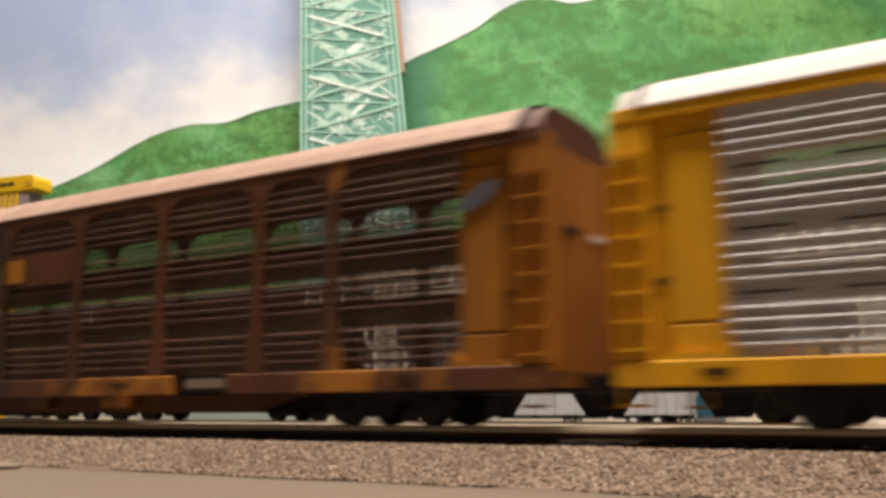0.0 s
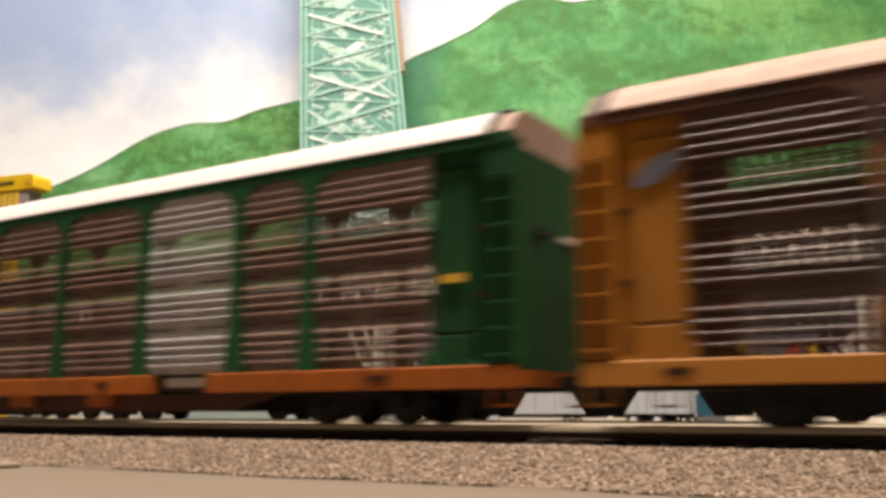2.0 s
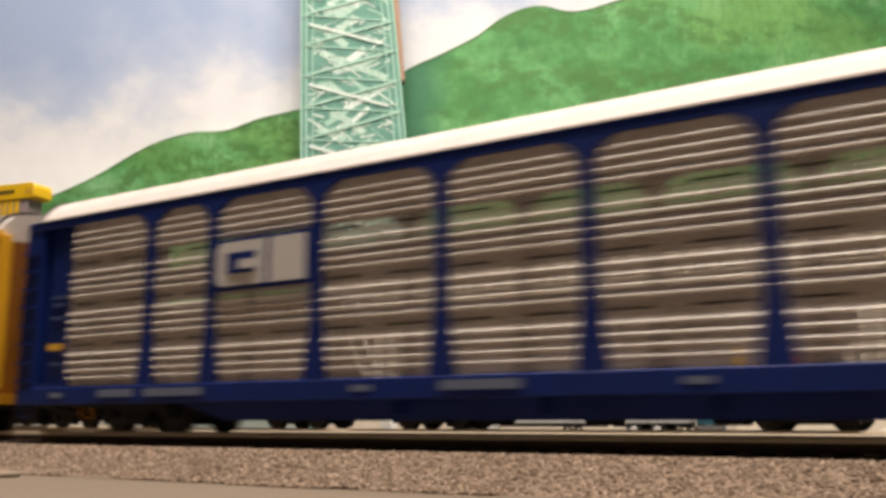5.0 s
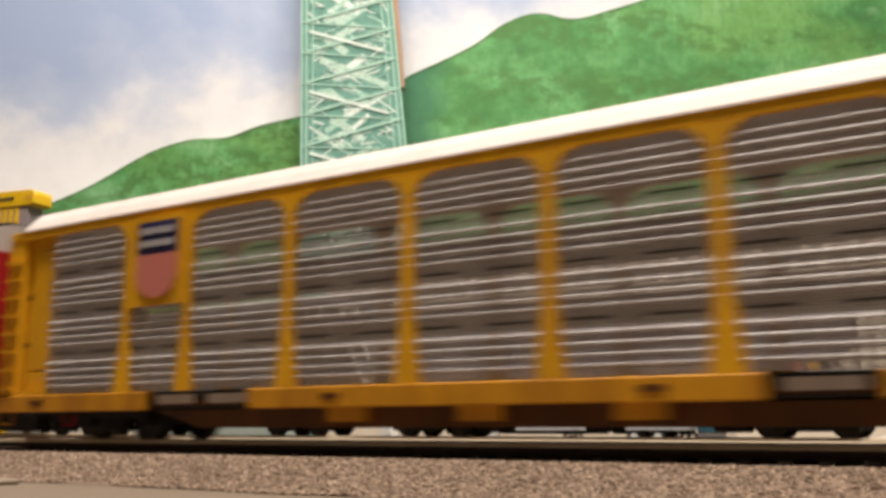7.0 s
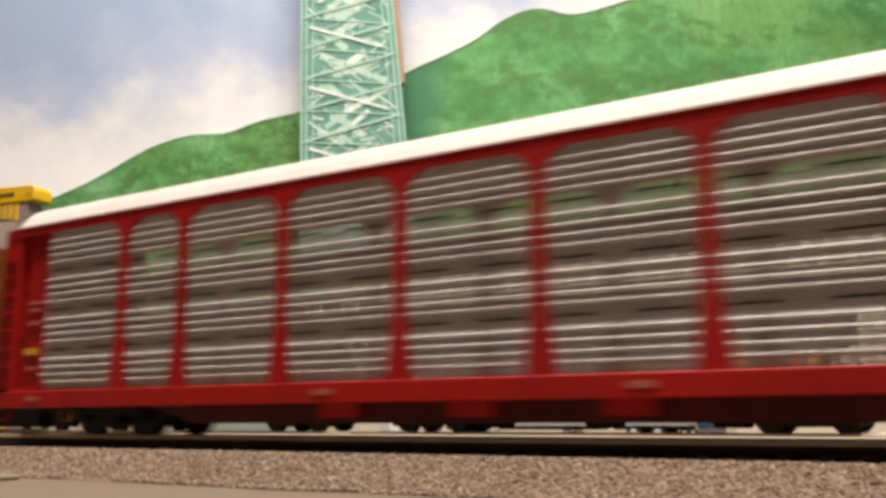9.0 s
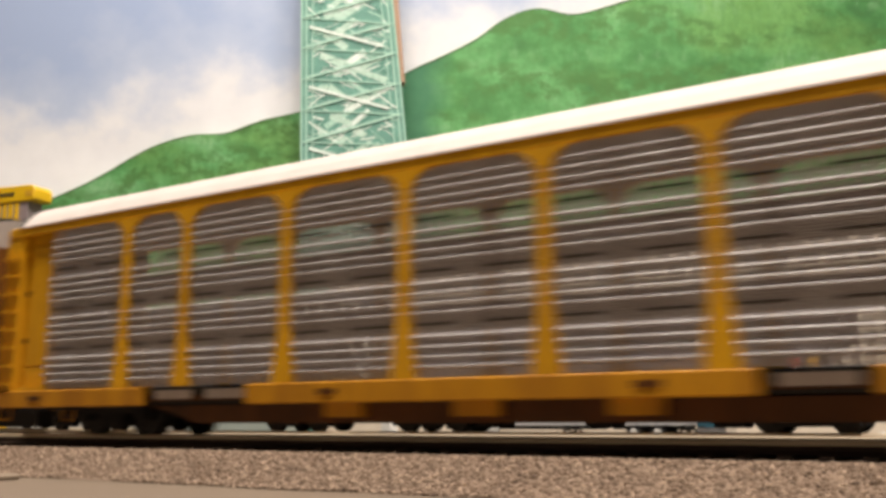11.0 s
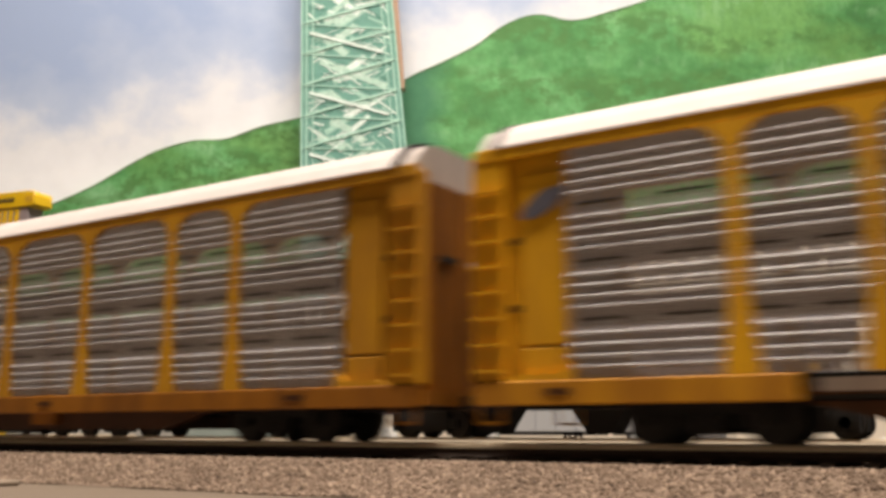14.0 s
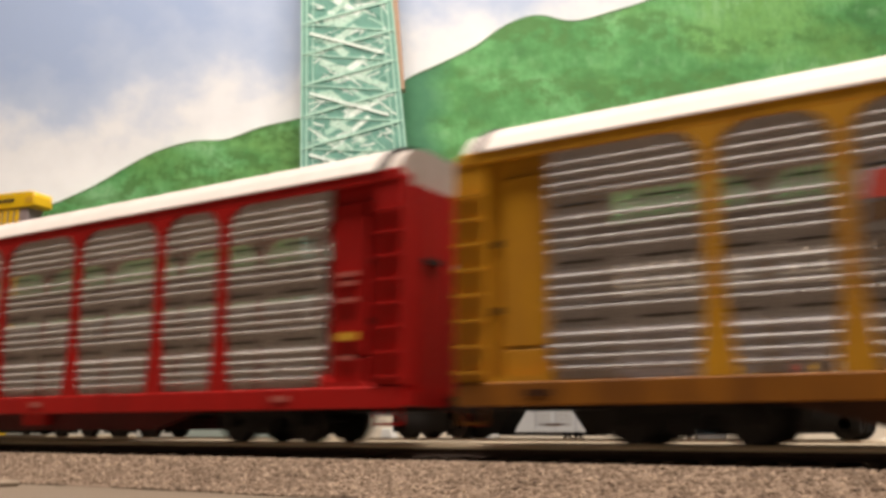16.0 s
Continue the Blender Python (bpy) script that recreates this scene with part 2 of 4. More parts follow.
def hill_material(name, tint, deep=0.0):
    m = Mat(name, 0.75)
    a, b, c = m.noise(9, 8, 0.72, (1, 1, 1.5)), m.noise(85, 5, 0.75, (1, 1, 0.55)), m.noise(4.5, 5, 0.6, (1, 1, 1.8))
    col = m.ramp(a, (0.32, (0.025, 0.12, 0.03)), (0.44, (0.06, 0.24, 0.065)), (0.55, (0.12, 0.37, 0.13)), (0.68, (0.24, 0.50, 0.25)))
    col = m.mix(m.math("MULTIPLY", m.ramp(c, (0.46, (0, 0, 0)), (0.60, (1, 1, 1))), 0.5), col, (0.20, 0.38, 0.08))
    clump, band = m.noise(48, 6, 0.7, (0.75, 1, 1)), m.noise(5, 3, 0.5, (0.7, 1, 2.4))
    mask = m.math("MULTIPLY", m.ramp(clump, (0.46, (0, 0, 0)), (0.56, (1, 1, 1))), m.ramp(band, (0.47, (0, 0, 0)), (0.53, (1, 1, 1))))
    col = m.mix(m.math("MULTIPLY", mask, 0.75), col, (0.05, 0.13, 0.02))
    light = m.math("MULTIPLY", m.ramp(b, (0.50, (0, 0, 0)), (0.60, (1, 1, 1))), m.ramp(band, (0.36, (1, 1, 1)), (0.48, (0, 0, 0))))
    col = m.mix(m.math("MULTIPLY", light, 0.6), col, (0.26, 0.50, 0.26))
    col = m.mix(m.math("MULTIPLY", m.ramp(m.noise(130, 4, 0.7, (1, 1, 0.4)), (0.46, (0, 0, 0)), (0.62, (1, 1, 1))), 0.35), col, (0.04, 0.16, 0.03))
    m.bump(b, 0.3, 0.001)
    s = m.xyz()
    f = m.math("ADD", m.math("MULTIPLY", s[0], -14.0), m.math("MULTIPLY", c, 1.5))
    col = m.mix(m.math("MULTIPLY", m.ramp(f, (0.45, (0, 0, 0)), (1.0, (1, 1, 1))), deep), col, (0.02, 0.13, 0.09))
    return m.colour(m.mix(0.2, col, tint))


def hill(name, knots, y, material, label):
    line = smooth_line(knots, 8)
    prof = [(p.x, p.y) for p in line] + [(knots[-1][0], 0.0), (knots[0][0], 0.0)]
    bm = bmesh.new()
    prism(bm, prof, y, y + 0.004, "y")
    o = structure(name, bm, material, label, m=VIEW)
    bm = bmesh.new()
    low = [(p.x + 0.001, p.y - 0.0011 - 0.002 * noise.noise((p.x * 23, 0, y))) for p in line]
    for k in range(len(line) - 1):
        bm.faces.new([bm.verts.new((q[0], y - 0.0008, q[1])) for q in ((line[k].x, line[k].y), (line[k + 1].x, line[k + 1].y), low[k + 1], low[k])])
    part("crest_line", bm, RIM, o, "thin dark painted crest line")
    return o


RIM = plain("dark_olive_paint", (0.06, 0.16, 0.04), 0.8, 0, 40, 0.5)
hill("hill_far", [(-0.80, 0.234), (-0.596, 0.283), (-0.526, 0.314), (-0.474, 0.339), (-0.419, 0.373), (-0.385, 0.390), (-0.343, 0.402), (-0.297, 0.405), (-0.251, 0.422), (-0.197, 0.435), (-0.097, 0.460), (0.02, 0.49)],
     WALL - 0.001, hill_material("painted_hill_far", (0.04, 0.18, 0.04)), "painted dark green hill on the backdrop")
hill("hill_near", [(-0.12, 0.443), (-0.05, 0.490), (-0.003, 0.513), (0.044, 0.538), (0.080, 0.565), (0.111, 0.580), (0.139, 0.584), (0.185, 0.576), (0.250, 0.594), (0.411, 0.643), (0.74, 0.703), (1.4, 0.72)],
     WALL - 0.006, hill_material("painted_hill_near", (0.12, 0.36, 0.12), 0.85), "painted bright green hill on the backdrop")

# ---- room around ----
ROOMWALL = plain("cream_room_wall", (0.42, 0.38, 0.33), 0.8, 0, 3, 0.1)
bm = bmesh.new()
box(bm, -3.2, 3.2, -2.6, 3.6, CEIL, CEIL + 0.05)
structure("ceiling", bm, plain("white_ceiling", (0.75, 0.73, 0.7), 0.9, 0, 3, 0.1), "plain white ceiling")
for nm, b in (("wall_south", (-3.2, 3.2, -2.65, -2.6)), ("wall_north", (-3.2, 3.2, 3.6, 3.65)), ("wall_west", (-3.25, -3.2, -2.6, 3.6)), ("wall_east", (3.2, 3.25, -2.6, 3.6))):
    bm = bmesh.new()
    box(bm, b[0], b[1], b[2], b[3], -1.1, CEIL)
    structure(nm, bm, ROOMWALL, "plain cream room wall")
bm = bmesh.new()
box(bm, -3.2, 3.2, -2.6, 3.6, -1.15, -1.1)
structure("floor", bm, plain("grey_floor", (0.2, 0.19, 0.18), 0.8, 0, 5), "grey room floor")

# ---- the moving train ----
LEN, PITCH = 0.314, 0.326
STARTX = -0.1398
# When the rear end of each car, front to back, passes one and the same point.
PASSES = [-0.460, 1.591, 3.598, 5.657, 7.706, 9.70, 11.692, 13.73, 15.755, 17.78]
# panel ends along the car, from its rear end
PANELS = [(0.0222, 0.0515), (0.0545, 0.0735), (0.0765, 0.1063), (0.1093, 0.1392), (0.1422, 0.1718), (0.1748, 0.2047), (0.2077, 0.2375), (0.2405, 0.2595), (0.2625, 0.2918)]
SILL0, SILL1, CHORD, EAVE, TOP = 0.0071, 0.0117, 0.0557, 0.0582, 0.0658


def travel(t):
    """How far the train has come at t seconds."""
    k = max(0, min(len(PASSES) - 2, sum(p <= t for p in PASSES) - 1))
    return PITCH * (k + (t - PASSES[k]) / (PASSES[k + 1] - PASSES[k]))


def side_panel(car, x0, x1, y, out, sheet, rib):
    """A sheet with four rows of four ribs and flat perforated strips between."""
    z0, z1 = SILL1 + 0.0002, CHORD + 0.0006
    h = (z1 - z0) / 4.04
    line, solid = [(0.0, z0)], []
    for r in range(4):
        for k in range(4):
            c = z0 + h * (r + 0.19 + 0.184 * k)
            line += [(0.0, c - h * 0.046), (0.0005, c - h * 0.034), (0.0008, c - h * 0.006), (0.0006, c + h * 0.020), (0.0, c + h * 0.046)]
            solid += [0, 1, 1, 1, 1]
    line.append((0.0, z1))
    solid.append(0)
    bm = bmesh.new()
    A = [bm.verts.new((x0, y + out * (d - 0.0008), z)) for d, z in line]
    B = [bm.verts.new((x1, y + out * (d - 0.0008), z)) for d, z in line]
    for k in range(len(line) - 1):
        bm.faces.new((A[k], B[k], B[k + 1], A[k + 1])).material_index = solid[k]
    o = part("side_panel", bm, sheet, car)
    o.data.materials.append(rib)
    if out > 0:
        return
    # two dark bars per flat strip: slot openings with their shade as colour
    w = x1 - x0
    for f, e in ((0.21, 0.30), (0.75, 0.34)):
        first = None
        for r in range(3):
            if first is None:
                bm = bmesh.new()
                box(bm, -w * e / 2, w * e / 2, -0.00006, 0.00006, -h * 0.022, h * 0.022)
                first = q = part("slot", bm, SLOT, o)
            else:
                q = new("slot", first.data)
                q.parent = o
            q.location = (x0 + w * f, y + 0.00076, z0 + h * (r + 0.985))


def post(x, w, y0, y1):
    """A rack post that flares at foot and head."""
    bm = bmesh.new()
    z0, z1 = SILL1, CHORD
    prof = [(x - w * 0.95, z0), (x - w * 0.9, z0 + 0.003), (x - w * 0.55, z0 + 0.011), (x - w * 0.45, z0 + 0.016), (x - w * 0.45, z1 - 0.0042), (x - w * 1.1, z1 - 0.0012), (x - w * 1.9, z1),
            (x + w * 1.9, z1), (x + w * 1.1, z1 - 0.0012), (x + w * 0.45, z1 - 0.0042), (x + w * 0.45, z0 + 0.016), (x + w * 0.55, z0 + 0.011), (x + w * 0.9, z0 + 0.003), (x + w * 0.95, z0)]
    prism(bm, prof, y0, y1, "y")
    return bm


def wheelset():
    bm = bmesh.new()
    for s in (-1, 1):
        disc(bm, 0, s * 0.0075, s * 0.0098, 0, 0.0048, 28)
        disc(bm, 0, s * 0.0068, s * 0.0075, 0, 0.0053, 28)
        disc(bm, 0, s * 0.0098, s * 0.0101, 0, 0.0019, 12)
        for k in range(4):
            a = k * math.pi / 2
            disc(bm, 0.0031 * math.cos(a), s * 0.0097, s * 0.0100, 0.0031 * math.sin(a), 0.0006, 8)
    disc(bm, 0, -0.0115, 0.0115, 0, 0.0009, 10)
    return bm


def bogie(car, x, wheels):
    bm = bmesh.new()
    for s in (-1, 1):
        y0, y1 = s * 0.0108, s * 0.0128
        prism(bm, [(-0.0135, 0.0036), (-0.0135, 0.0066), (-0.006, 0.0078), (0.006, 0.0078), (0.0135, 0.0066), (0.0135, 0.0036), (0.0095, 0.0036), (0.0085, 0.0055),
                   (0.0045, 0.0055), (0.003, 0.0018), (-0.003, 0.0018), (-0.0045, 0.0055), (-0.0085, 0.0055), (-0.0095, 0.0036)], y0, y1, "y")
        for q in (-0.011, 0.011):
            disc(bm, q, y1, y1 + s * 0.0007, 0.0048, 0.0017, 12)
        for q in (-0.0022, 0, 0.0022):
            disc(bm, q, y1 - s * 0.0003, y1 + s * 0.0006, 0.0042, 0.0009, 10)
    box(bm, -0.003, 0.003, -0.0108, 0.0108, 0.003, 0.0078)
    b = part("bogie", bm, BLACK, car, "black three-piece freight bogie", pose(x, 0, 0))
    for q in (-0.011, 0.011):
        w = part("wheelset", wheelset(), STEEL, b, "steel wheels on an axle", pose(q, 0, 0.0048))
        wheels.append((w, q))
    return b


def autorack(label, body, sill, roof, panel, cap, belly, step, logo=None, stencil=None, ends=None, swap=()):
    """One car: origin at its rear end on the railhead, running along x."""
    car = thing("autorack_car", label, "train car", group="autorack cars of the train")
    H = HALF
    stencil, ends = stencil or belly, ends or body
    wheels = []
    # roof with a drop edge, rounded shoulder and shallow ridges
    bm = bmesh.new()
    prof = [(-H - 0.0003, EAVE - 0.0002), (-H - 0.0002, EAVE + 0.0003), (-H + 0.0022, EAVE + 0.0032), (-H + 0.0048, EAVE + 0.0055), (-H + 0.0078, TOP - 0.0008), (-0.007, TOP), (0.007, TOP),
            (H - 0.0078, TOP - 0.0008), (H - 0.0048, EAVE + 0.0055), (H - 0.0022, EAVE + 0.0032), (H + 0.0002, EAVE + 0.0003), (H + 0.0003, EAVE - 0.0002)]
    prism(bm, prof, 0.0065, LEN - 0.0065)
    rf = part("roof", bm, roof, car)
    bm = bmesh.new()
    for k in range(1, 24):
        x = 0.0065 + (LEN - 0.013) * k / 24
        prism(bm, [(p[0] * 1.006, p[1] + (0.00012 if p[1] > EAVE + 0.005 else 0)) for p in prof], x - 0.0003, x + 0.0003)
    part("roof_seam", bm, roof, rf)
    for s in (-1, 1):
        y = s * H
        i = s * (H - 0.0012)
        bm = bmesh.new()
        box(bm, 0.001, LEN - 0.001, s * (H - 0.0016), y, CHORD, EAVE)
        part("top_chord", bm, body, car, bevel=0.0002)
        # side sill, cut by steps near the bogies
        cuts = [(0.0618, 0.0968, 2), (0.2120, 0.2300, 1)] if step else []
        a = 0.001
        for c0, c1, n in cuts + [(LEN - 0.001, 0, 0)]:
            bm = bmesh.new()
            box(bm, a, c0, s * (H - 0.0018), y + s * 0.0003, SILL0, SILL1)
            part("side_sill", bm, sill, car, bevel=0.0003)
            a = c1
            if not n:
                continue
            bm = bmesh.new()
            box(bm, c0, c1, s * (H - 0.0034), s * (H - 0.0026), SILL0 + 0.0004, SILL1)
            rc = part("step_recess", bm, DARK, car, "dark stepped recess in the sill")
            for q in range(n):
                w = (c1 - c0) / n
                bm = bmesh.new()
                box(bm, c0 + w * q + 0.0025, c0 + w * (q + 1) - 0.0025, s * (H - 0.0026), s * (H - 0.0020), SILL0 + 0.0016, SILL0 + 0.0038)
                part("data_plate", bm, CAP, rc)
        for x in (0.019, 0.121, 0.193, LEN - 0.033):
            bm = bmesh.new()
            box(bm, x - 0.0026, x + 0.0026, y + s * 0.0003, y + s * 0.0005, SILL0 + 0.0018, SILL0 + 0.0031)
            part("stencil_plate", bm, stencil, car)
        # fish-belly sill between the bogies
        d = s * (H - 0.0035)
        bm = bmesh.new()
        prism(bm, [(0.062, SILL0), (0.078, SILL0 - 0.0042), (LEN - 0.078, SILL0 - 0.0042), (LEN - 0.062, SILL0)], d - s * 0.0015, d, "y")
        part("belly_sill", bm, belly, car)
        for x in (0.124, 0.157, 0.19):
            bm = bmesh.new()
            box(bm, x - 0.005, x + 0.005, d, d + s * 0.002, SILL0 - 0.003, SILL0 + 0.0004)
            part("jack_pad", bm, sill, car)
        for k, (x0, x1) in enumerate(PANELS):
            side_panel(car, x0 - 0.001, x1 + 0.001, y, s, *(GREYS if k in swap else panel))
            if k:
                part("rack_post", post((PANELS[k - 1][1] + x0) / 2, 0.0033, s * (H - 0.0012), y + s * 0.0001), body, car)
        # end bays: corner post with ladder, recessed door panel
        for e in (0, 1):
            f = (lambda q: q) if not e else (lambda q: LEN - q)
            bm = bmesh.new()
            box(bm, *sorted((f(0.0004), f(0.0078))), *sorted((s * (H - 0.004), s * (H - 0.0003))), SILL1, EAVE - 0.001)
            part("corner_post", bm, ends, car, bevel=0.0003)
            bm = bmesh.new()
            for r in range(8):
                z = SILL1 + 0.002 + r * 0.0051
                bar(bm, (f(0.0006), y + s * 0.0003, z), (f(0.0074), y + s * 0.0003, z), 0.0006, 0.0009)
                for q in (0.0009, 0.0071):
                    bar(bm, (f(q), y - s * 0.0006, z), (f(q), y + s * 0.0007, z), 0.0004)
            part("ladder", bm, ends, car, "thin wire ladder rungs")
            bm = bmesh.new()
            for q in (0.0015, 0.0068):
                bar(bm, (f(q), y - s * 0.001, SILL0 + 0.0004), (f(q), y - s * 0.001, SILL0 - 0.0032), 0.0005)
            bar(bm, (f(0.0013), y - s * 0.001, SILL0 - 0.0032), (f(0.0070), y - s * 0.001, SILL0 - 0.0032), 0.0006)
            part("stirrup_step", bm, sill, car)
            bm = bmesh.new()
            box(bm, *sorted((f(0.0078), f(0.0212))), *sorted((s * (H - 0.0042), s * (H - 0.0028))), SILL1, EAVE - 0.001)
            rec = part("end_bay", bm, ends, car)
            bm = bmesh.new()
            box(bm, *sorted((f(0.0108), f(0.0208))), *sorted((s * (H - 0.0028), s * (H - 0.0016))), SILL1 + 0.0068, CHORD - 0.0035)
            box(bm, *sorted((f(0.0108), f(0.0208))), *sorted((s * (H - 0.0028), s * (H - 0.0016))), SILL1 + 0.0004, SILL1 + 0.0062)
            part("bay_sheet", bm, ends, rec, bevel=0.0002)
            bm = bmesh.new()
            prism(bm, [(f(0.0078), SILL1), (f(0.0222), SILL1), (f(0.0222), SILL1 + 0.0035), (f(0.0195), SILL1 + 0.0012), (f(0.0105), SILL1 + 0.0012)], s * (H - 0.0016), y, "y")
            part("bay_gusset", bm, ends, rec)
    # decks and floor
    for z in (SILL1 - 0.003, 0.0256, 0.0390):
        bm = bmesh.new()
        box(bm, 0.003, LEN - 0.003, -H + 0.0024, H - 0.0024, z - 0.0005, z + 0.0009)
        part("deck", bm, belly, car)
    bm = bmesh.new()
    box(bm, 0.004, LEN - 0.004, -0.004, 0.004, SILL0 - 0.0004, SILL1 - 0.0035)
    for k in range(9):
        box(bm, 0.09 + k * 0.0168, 0.0925 + k * 0.0168, -H + 0.005, H - 0.005, SILL0 - 0.001, SILL1 - 0.0036)
    part("centre_sill", bm, BLACK, car)
    # ends: two doors that meet in the middle, a grey cap above, hinges and coupler
    for e in (0, 1):
        f = (lambda q: q) if not e else (lambda q: LEN - q)
        for s in (-1, 1):
            bm = bmesh.new()
            prism(bm, [(f(0.0012), s * 0.0003), (f(0.0012), s * (H - 0.0075)), (f(0.004), s * (H - 0.0036)), (f(0.0052), s * (H - 0.0036)), (f(0.003), s * (H - 0.0085)), (f(0.003), s * 0.0003)], SILL1 - 0.002, EAVE - 0.0025, "z")
            # yellow cars' doors take a darker orange that holds the end's shadow
            dr = part("end_door", bm, GRIMY_SHADY if sill in (STAINED, GRIMY_SHADY) else ends, car)
            bm = bmesh.new()
            box(bm, *sorted((f(0.0003), f(0.0014))), *sorted((s * 0.003, s * (H - 0.009))), 0.0385, 0.0398)
            part("door_bar", bm, BLACK if s < 0 else CAP, dr)
        bm = bmesh.new()
        prism(bm, [(-H + 0.0012, EAVE - 0.0025), (-H + 0.0010, EAVE + 0.0005), (-H + 0.0030, EAVE + 0.0031), (-H + 0.0056, EAVE + 0.0053), (-0.008, TOP - 0.0010), (0.008, TOP - 0.0010), (H - 0.0056, EAVE + 0.0053), (H - 0.0030, EAVE + 0.0031), (H - 0.0010, EAVE + 0.0005), (H - 0.0012, EAVE - 0.0025)],
              f(0.0022), f(0.0064))
        cp = part("end_cap", bm, cap, car)
        # dark arch band: the shadow under the roof's end, built as a solid
        bm = bmesh.new()
        prism(bm, [(p[0] * 1.015, p[1] + 0.0003) for p in prof], f(0.0056), f(0.0070))
        part("roof_end_shade", bm, DARK, cp)
        bm = bmesh.new()
        box(bm, *sorted((f(-0.0068), f(0.006))), -0.0016, 0.0016, 0.0068, 0.0098)
        box(bm, *sorted((f(-0.0064), f(-0.0036))), -0.0028, 0.0028, 0.0062, 0.0103)
        part("coupler", bm, BLACK, car)
        bm = bmesh.new()
        box(bm, *sorted((f(0.0), f(0.003))), -H + 0.001, H - 0.001, SILL0 + 0.0005, SILL1 - 0.001)
        part("end_sill", bm, sill, car)
    for x in (0.044, LEN - 0.044):
        bogie(car, x, wheels)
    if logo:
        logo(car)
    return car, wheels


def plate(car, x0, x1, z0, z1, mat, name="sign_plate", label="", lift=0.0004, poly=None):
    bm = bmesh.new()
    prism(bm, [(x, z - 0.0015) for x, z in poly or [(x0, z0), (x1, z0), (x1, z1), (x0, z1)]], -HALF - lift - 0.0003, -HALF - lift + 0.0006, "y")
    return part(name, bm, mat, car, label)


GOLD = (0.80, 0.415, 0.006)
YELLOW = paint("armour_yellow", GOLD, (0.30, 0.13, 0.02), 0.45)
OCHRE = paint("dull_yellow", (0.60, 0.30, 0.012), (0.26, 0.10, 0.02), 0.55)
RUSTY = patchy("rusty_brown", (0.11, 0.034, 0.008), (0.032, 0.012, 0.006), (0.40, 0.15, 0.012), 0.63)
RUSTSILL = patchy("rusty_ochre_sill", (0.13, 0.04, 0.008), (0.034, 0.013, 0.006), (0.44, 0.17, 0.012), 0.50)
STAINED = paint("rust_stained_yellow", (0.62, 0.29, 0.010), (0.22, 0.075, 0.012), 0.75)
# real grime on a sill; on end doors it carries their shadow
GRIMY_SHADY = paint("grimy_shaded_orange", (0.33, 0.125, 0.008), (0.10, 0.035, 0.008), 0.85)
BURNT = paint("burnt_orange", (0.42, 0.17, 0.015), (0.14, 0.05, 0.015), 0.6)
REDP = paint("bright_red", (0.43, 0.009, 0.007), (0.16, 0.006, 0.005), 0.4)
BLUEP = paint("dark_blue", (0.002, 0.017, 0.14), (0.002, 0.008, 0.05), 0.35)
GREENP = paint("dark_green", (0.010, 0.075, 0.02), (0.012, 0.03, 0.01), 0.55)
ORANGE = paint("orange_rust_sill", (0.36, 0.095, 0.010), (0.12, 0.035, 0.010), 0.65)
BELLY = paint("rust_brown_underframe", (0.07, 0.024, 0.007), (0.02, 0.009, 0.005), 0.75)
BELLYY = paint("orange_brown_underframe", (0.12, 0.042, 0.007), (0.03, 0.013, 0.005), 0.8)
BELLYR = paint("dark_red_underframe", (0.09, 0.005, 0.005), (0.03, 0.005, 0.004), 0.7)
WHITER = paint("white_roof", (0.66, 0.60, 0.57), (0.48, 0.41, 0.37), 0.35, 0.55, False)
PINKR = paint("weathered_pinkish_roof", (0.46, 0.32, 0.25), (0.30, 0.18, 0.13), 0.6, 0.6, False)
GREYS = (perforated("galvanised_grey_sheet", (0.78, 0.75, 0.75), (0.46, 0.40, 0.36), 0.5, 0.70, 0.0), perforated("galvanised_grey_rib", (0.50, 0.48, 0.48), (0.32, 0.27, 0.25), 0.6, 0.45, 0.0))
LIGHTS = (perforated("bright_grey_sheet", (0.82, 0.77, 0.73), (0.50, 0.43, 0.38), 0.5, 0.72, 0.0), perforated("bright_grey_rib", (0.61, 0.575, 0.555), (0.38, 0.33, 0.29), 0.5, 0.45, 0.0))
CREAMS = (perforated("creamy_grey_sheet", (0.82, 0.75, 0.68), (0.50, 0.42, 0.35), 0.5, 0.70, 0.0), perforated("creamy_grey_rib", (0.66, 0.61, 0.56), (0.42, 0.36, 0.30), 0.5, 0.45, 0.0))
BROWNS = (perforated("weathered_brown_sheet", (0.10, 0.042, 0.022), (0.022, 0.012, 0.008), 0.8, 0.66, 0.0), perforated("weathered_brown_rib", (0.11, 0.052, 0.032), (0.028, 0.015, 0.010), 0.85, 0.5, 0.0))
UMBER = (perforated("brown_grey_sheet", (0.26, 0.155, 0.11), (0.1, 0.05, 0.035), 0.6, 0.72, 0.0), perforated("brown_grey_rib", (0.27, 0.18, 0.14), (0.14, 0.075, 0.055), 0.6, 0.45, 0.0))
NAVY, PINK, REDS = plain("navy_ink", (0.02, 0.02, 0.10)), plain("faded_red", (0.62, 0.20, 0.16)), plain("red_stripe", (0.55, 0.06, 0.04))
CREAM, INK, AMBER = plain("cream_mark", (0.62, 0.45, 0.28)), plain("brown_ink", (0.12, 0.06, 0.02)), plain("amber_mark", (0.7, 0.4, 0.03))
FADED = plain("faded_red_print", (0.5, 0.12, 0.10))
UMBERP = plain("tan_print", (0.3, 0.22, 0.14))
SLATE = plain("slate_ink", (0.10, 0.10, 0.13))
PALE = plain("pale_print", (0.62, 0.60, 0.58))
SMOKE = plain("faint_print", (0.03, 0.06, 0.17))
HAZY = plain("hazy_print", (0.13, 0.16, 0.24))
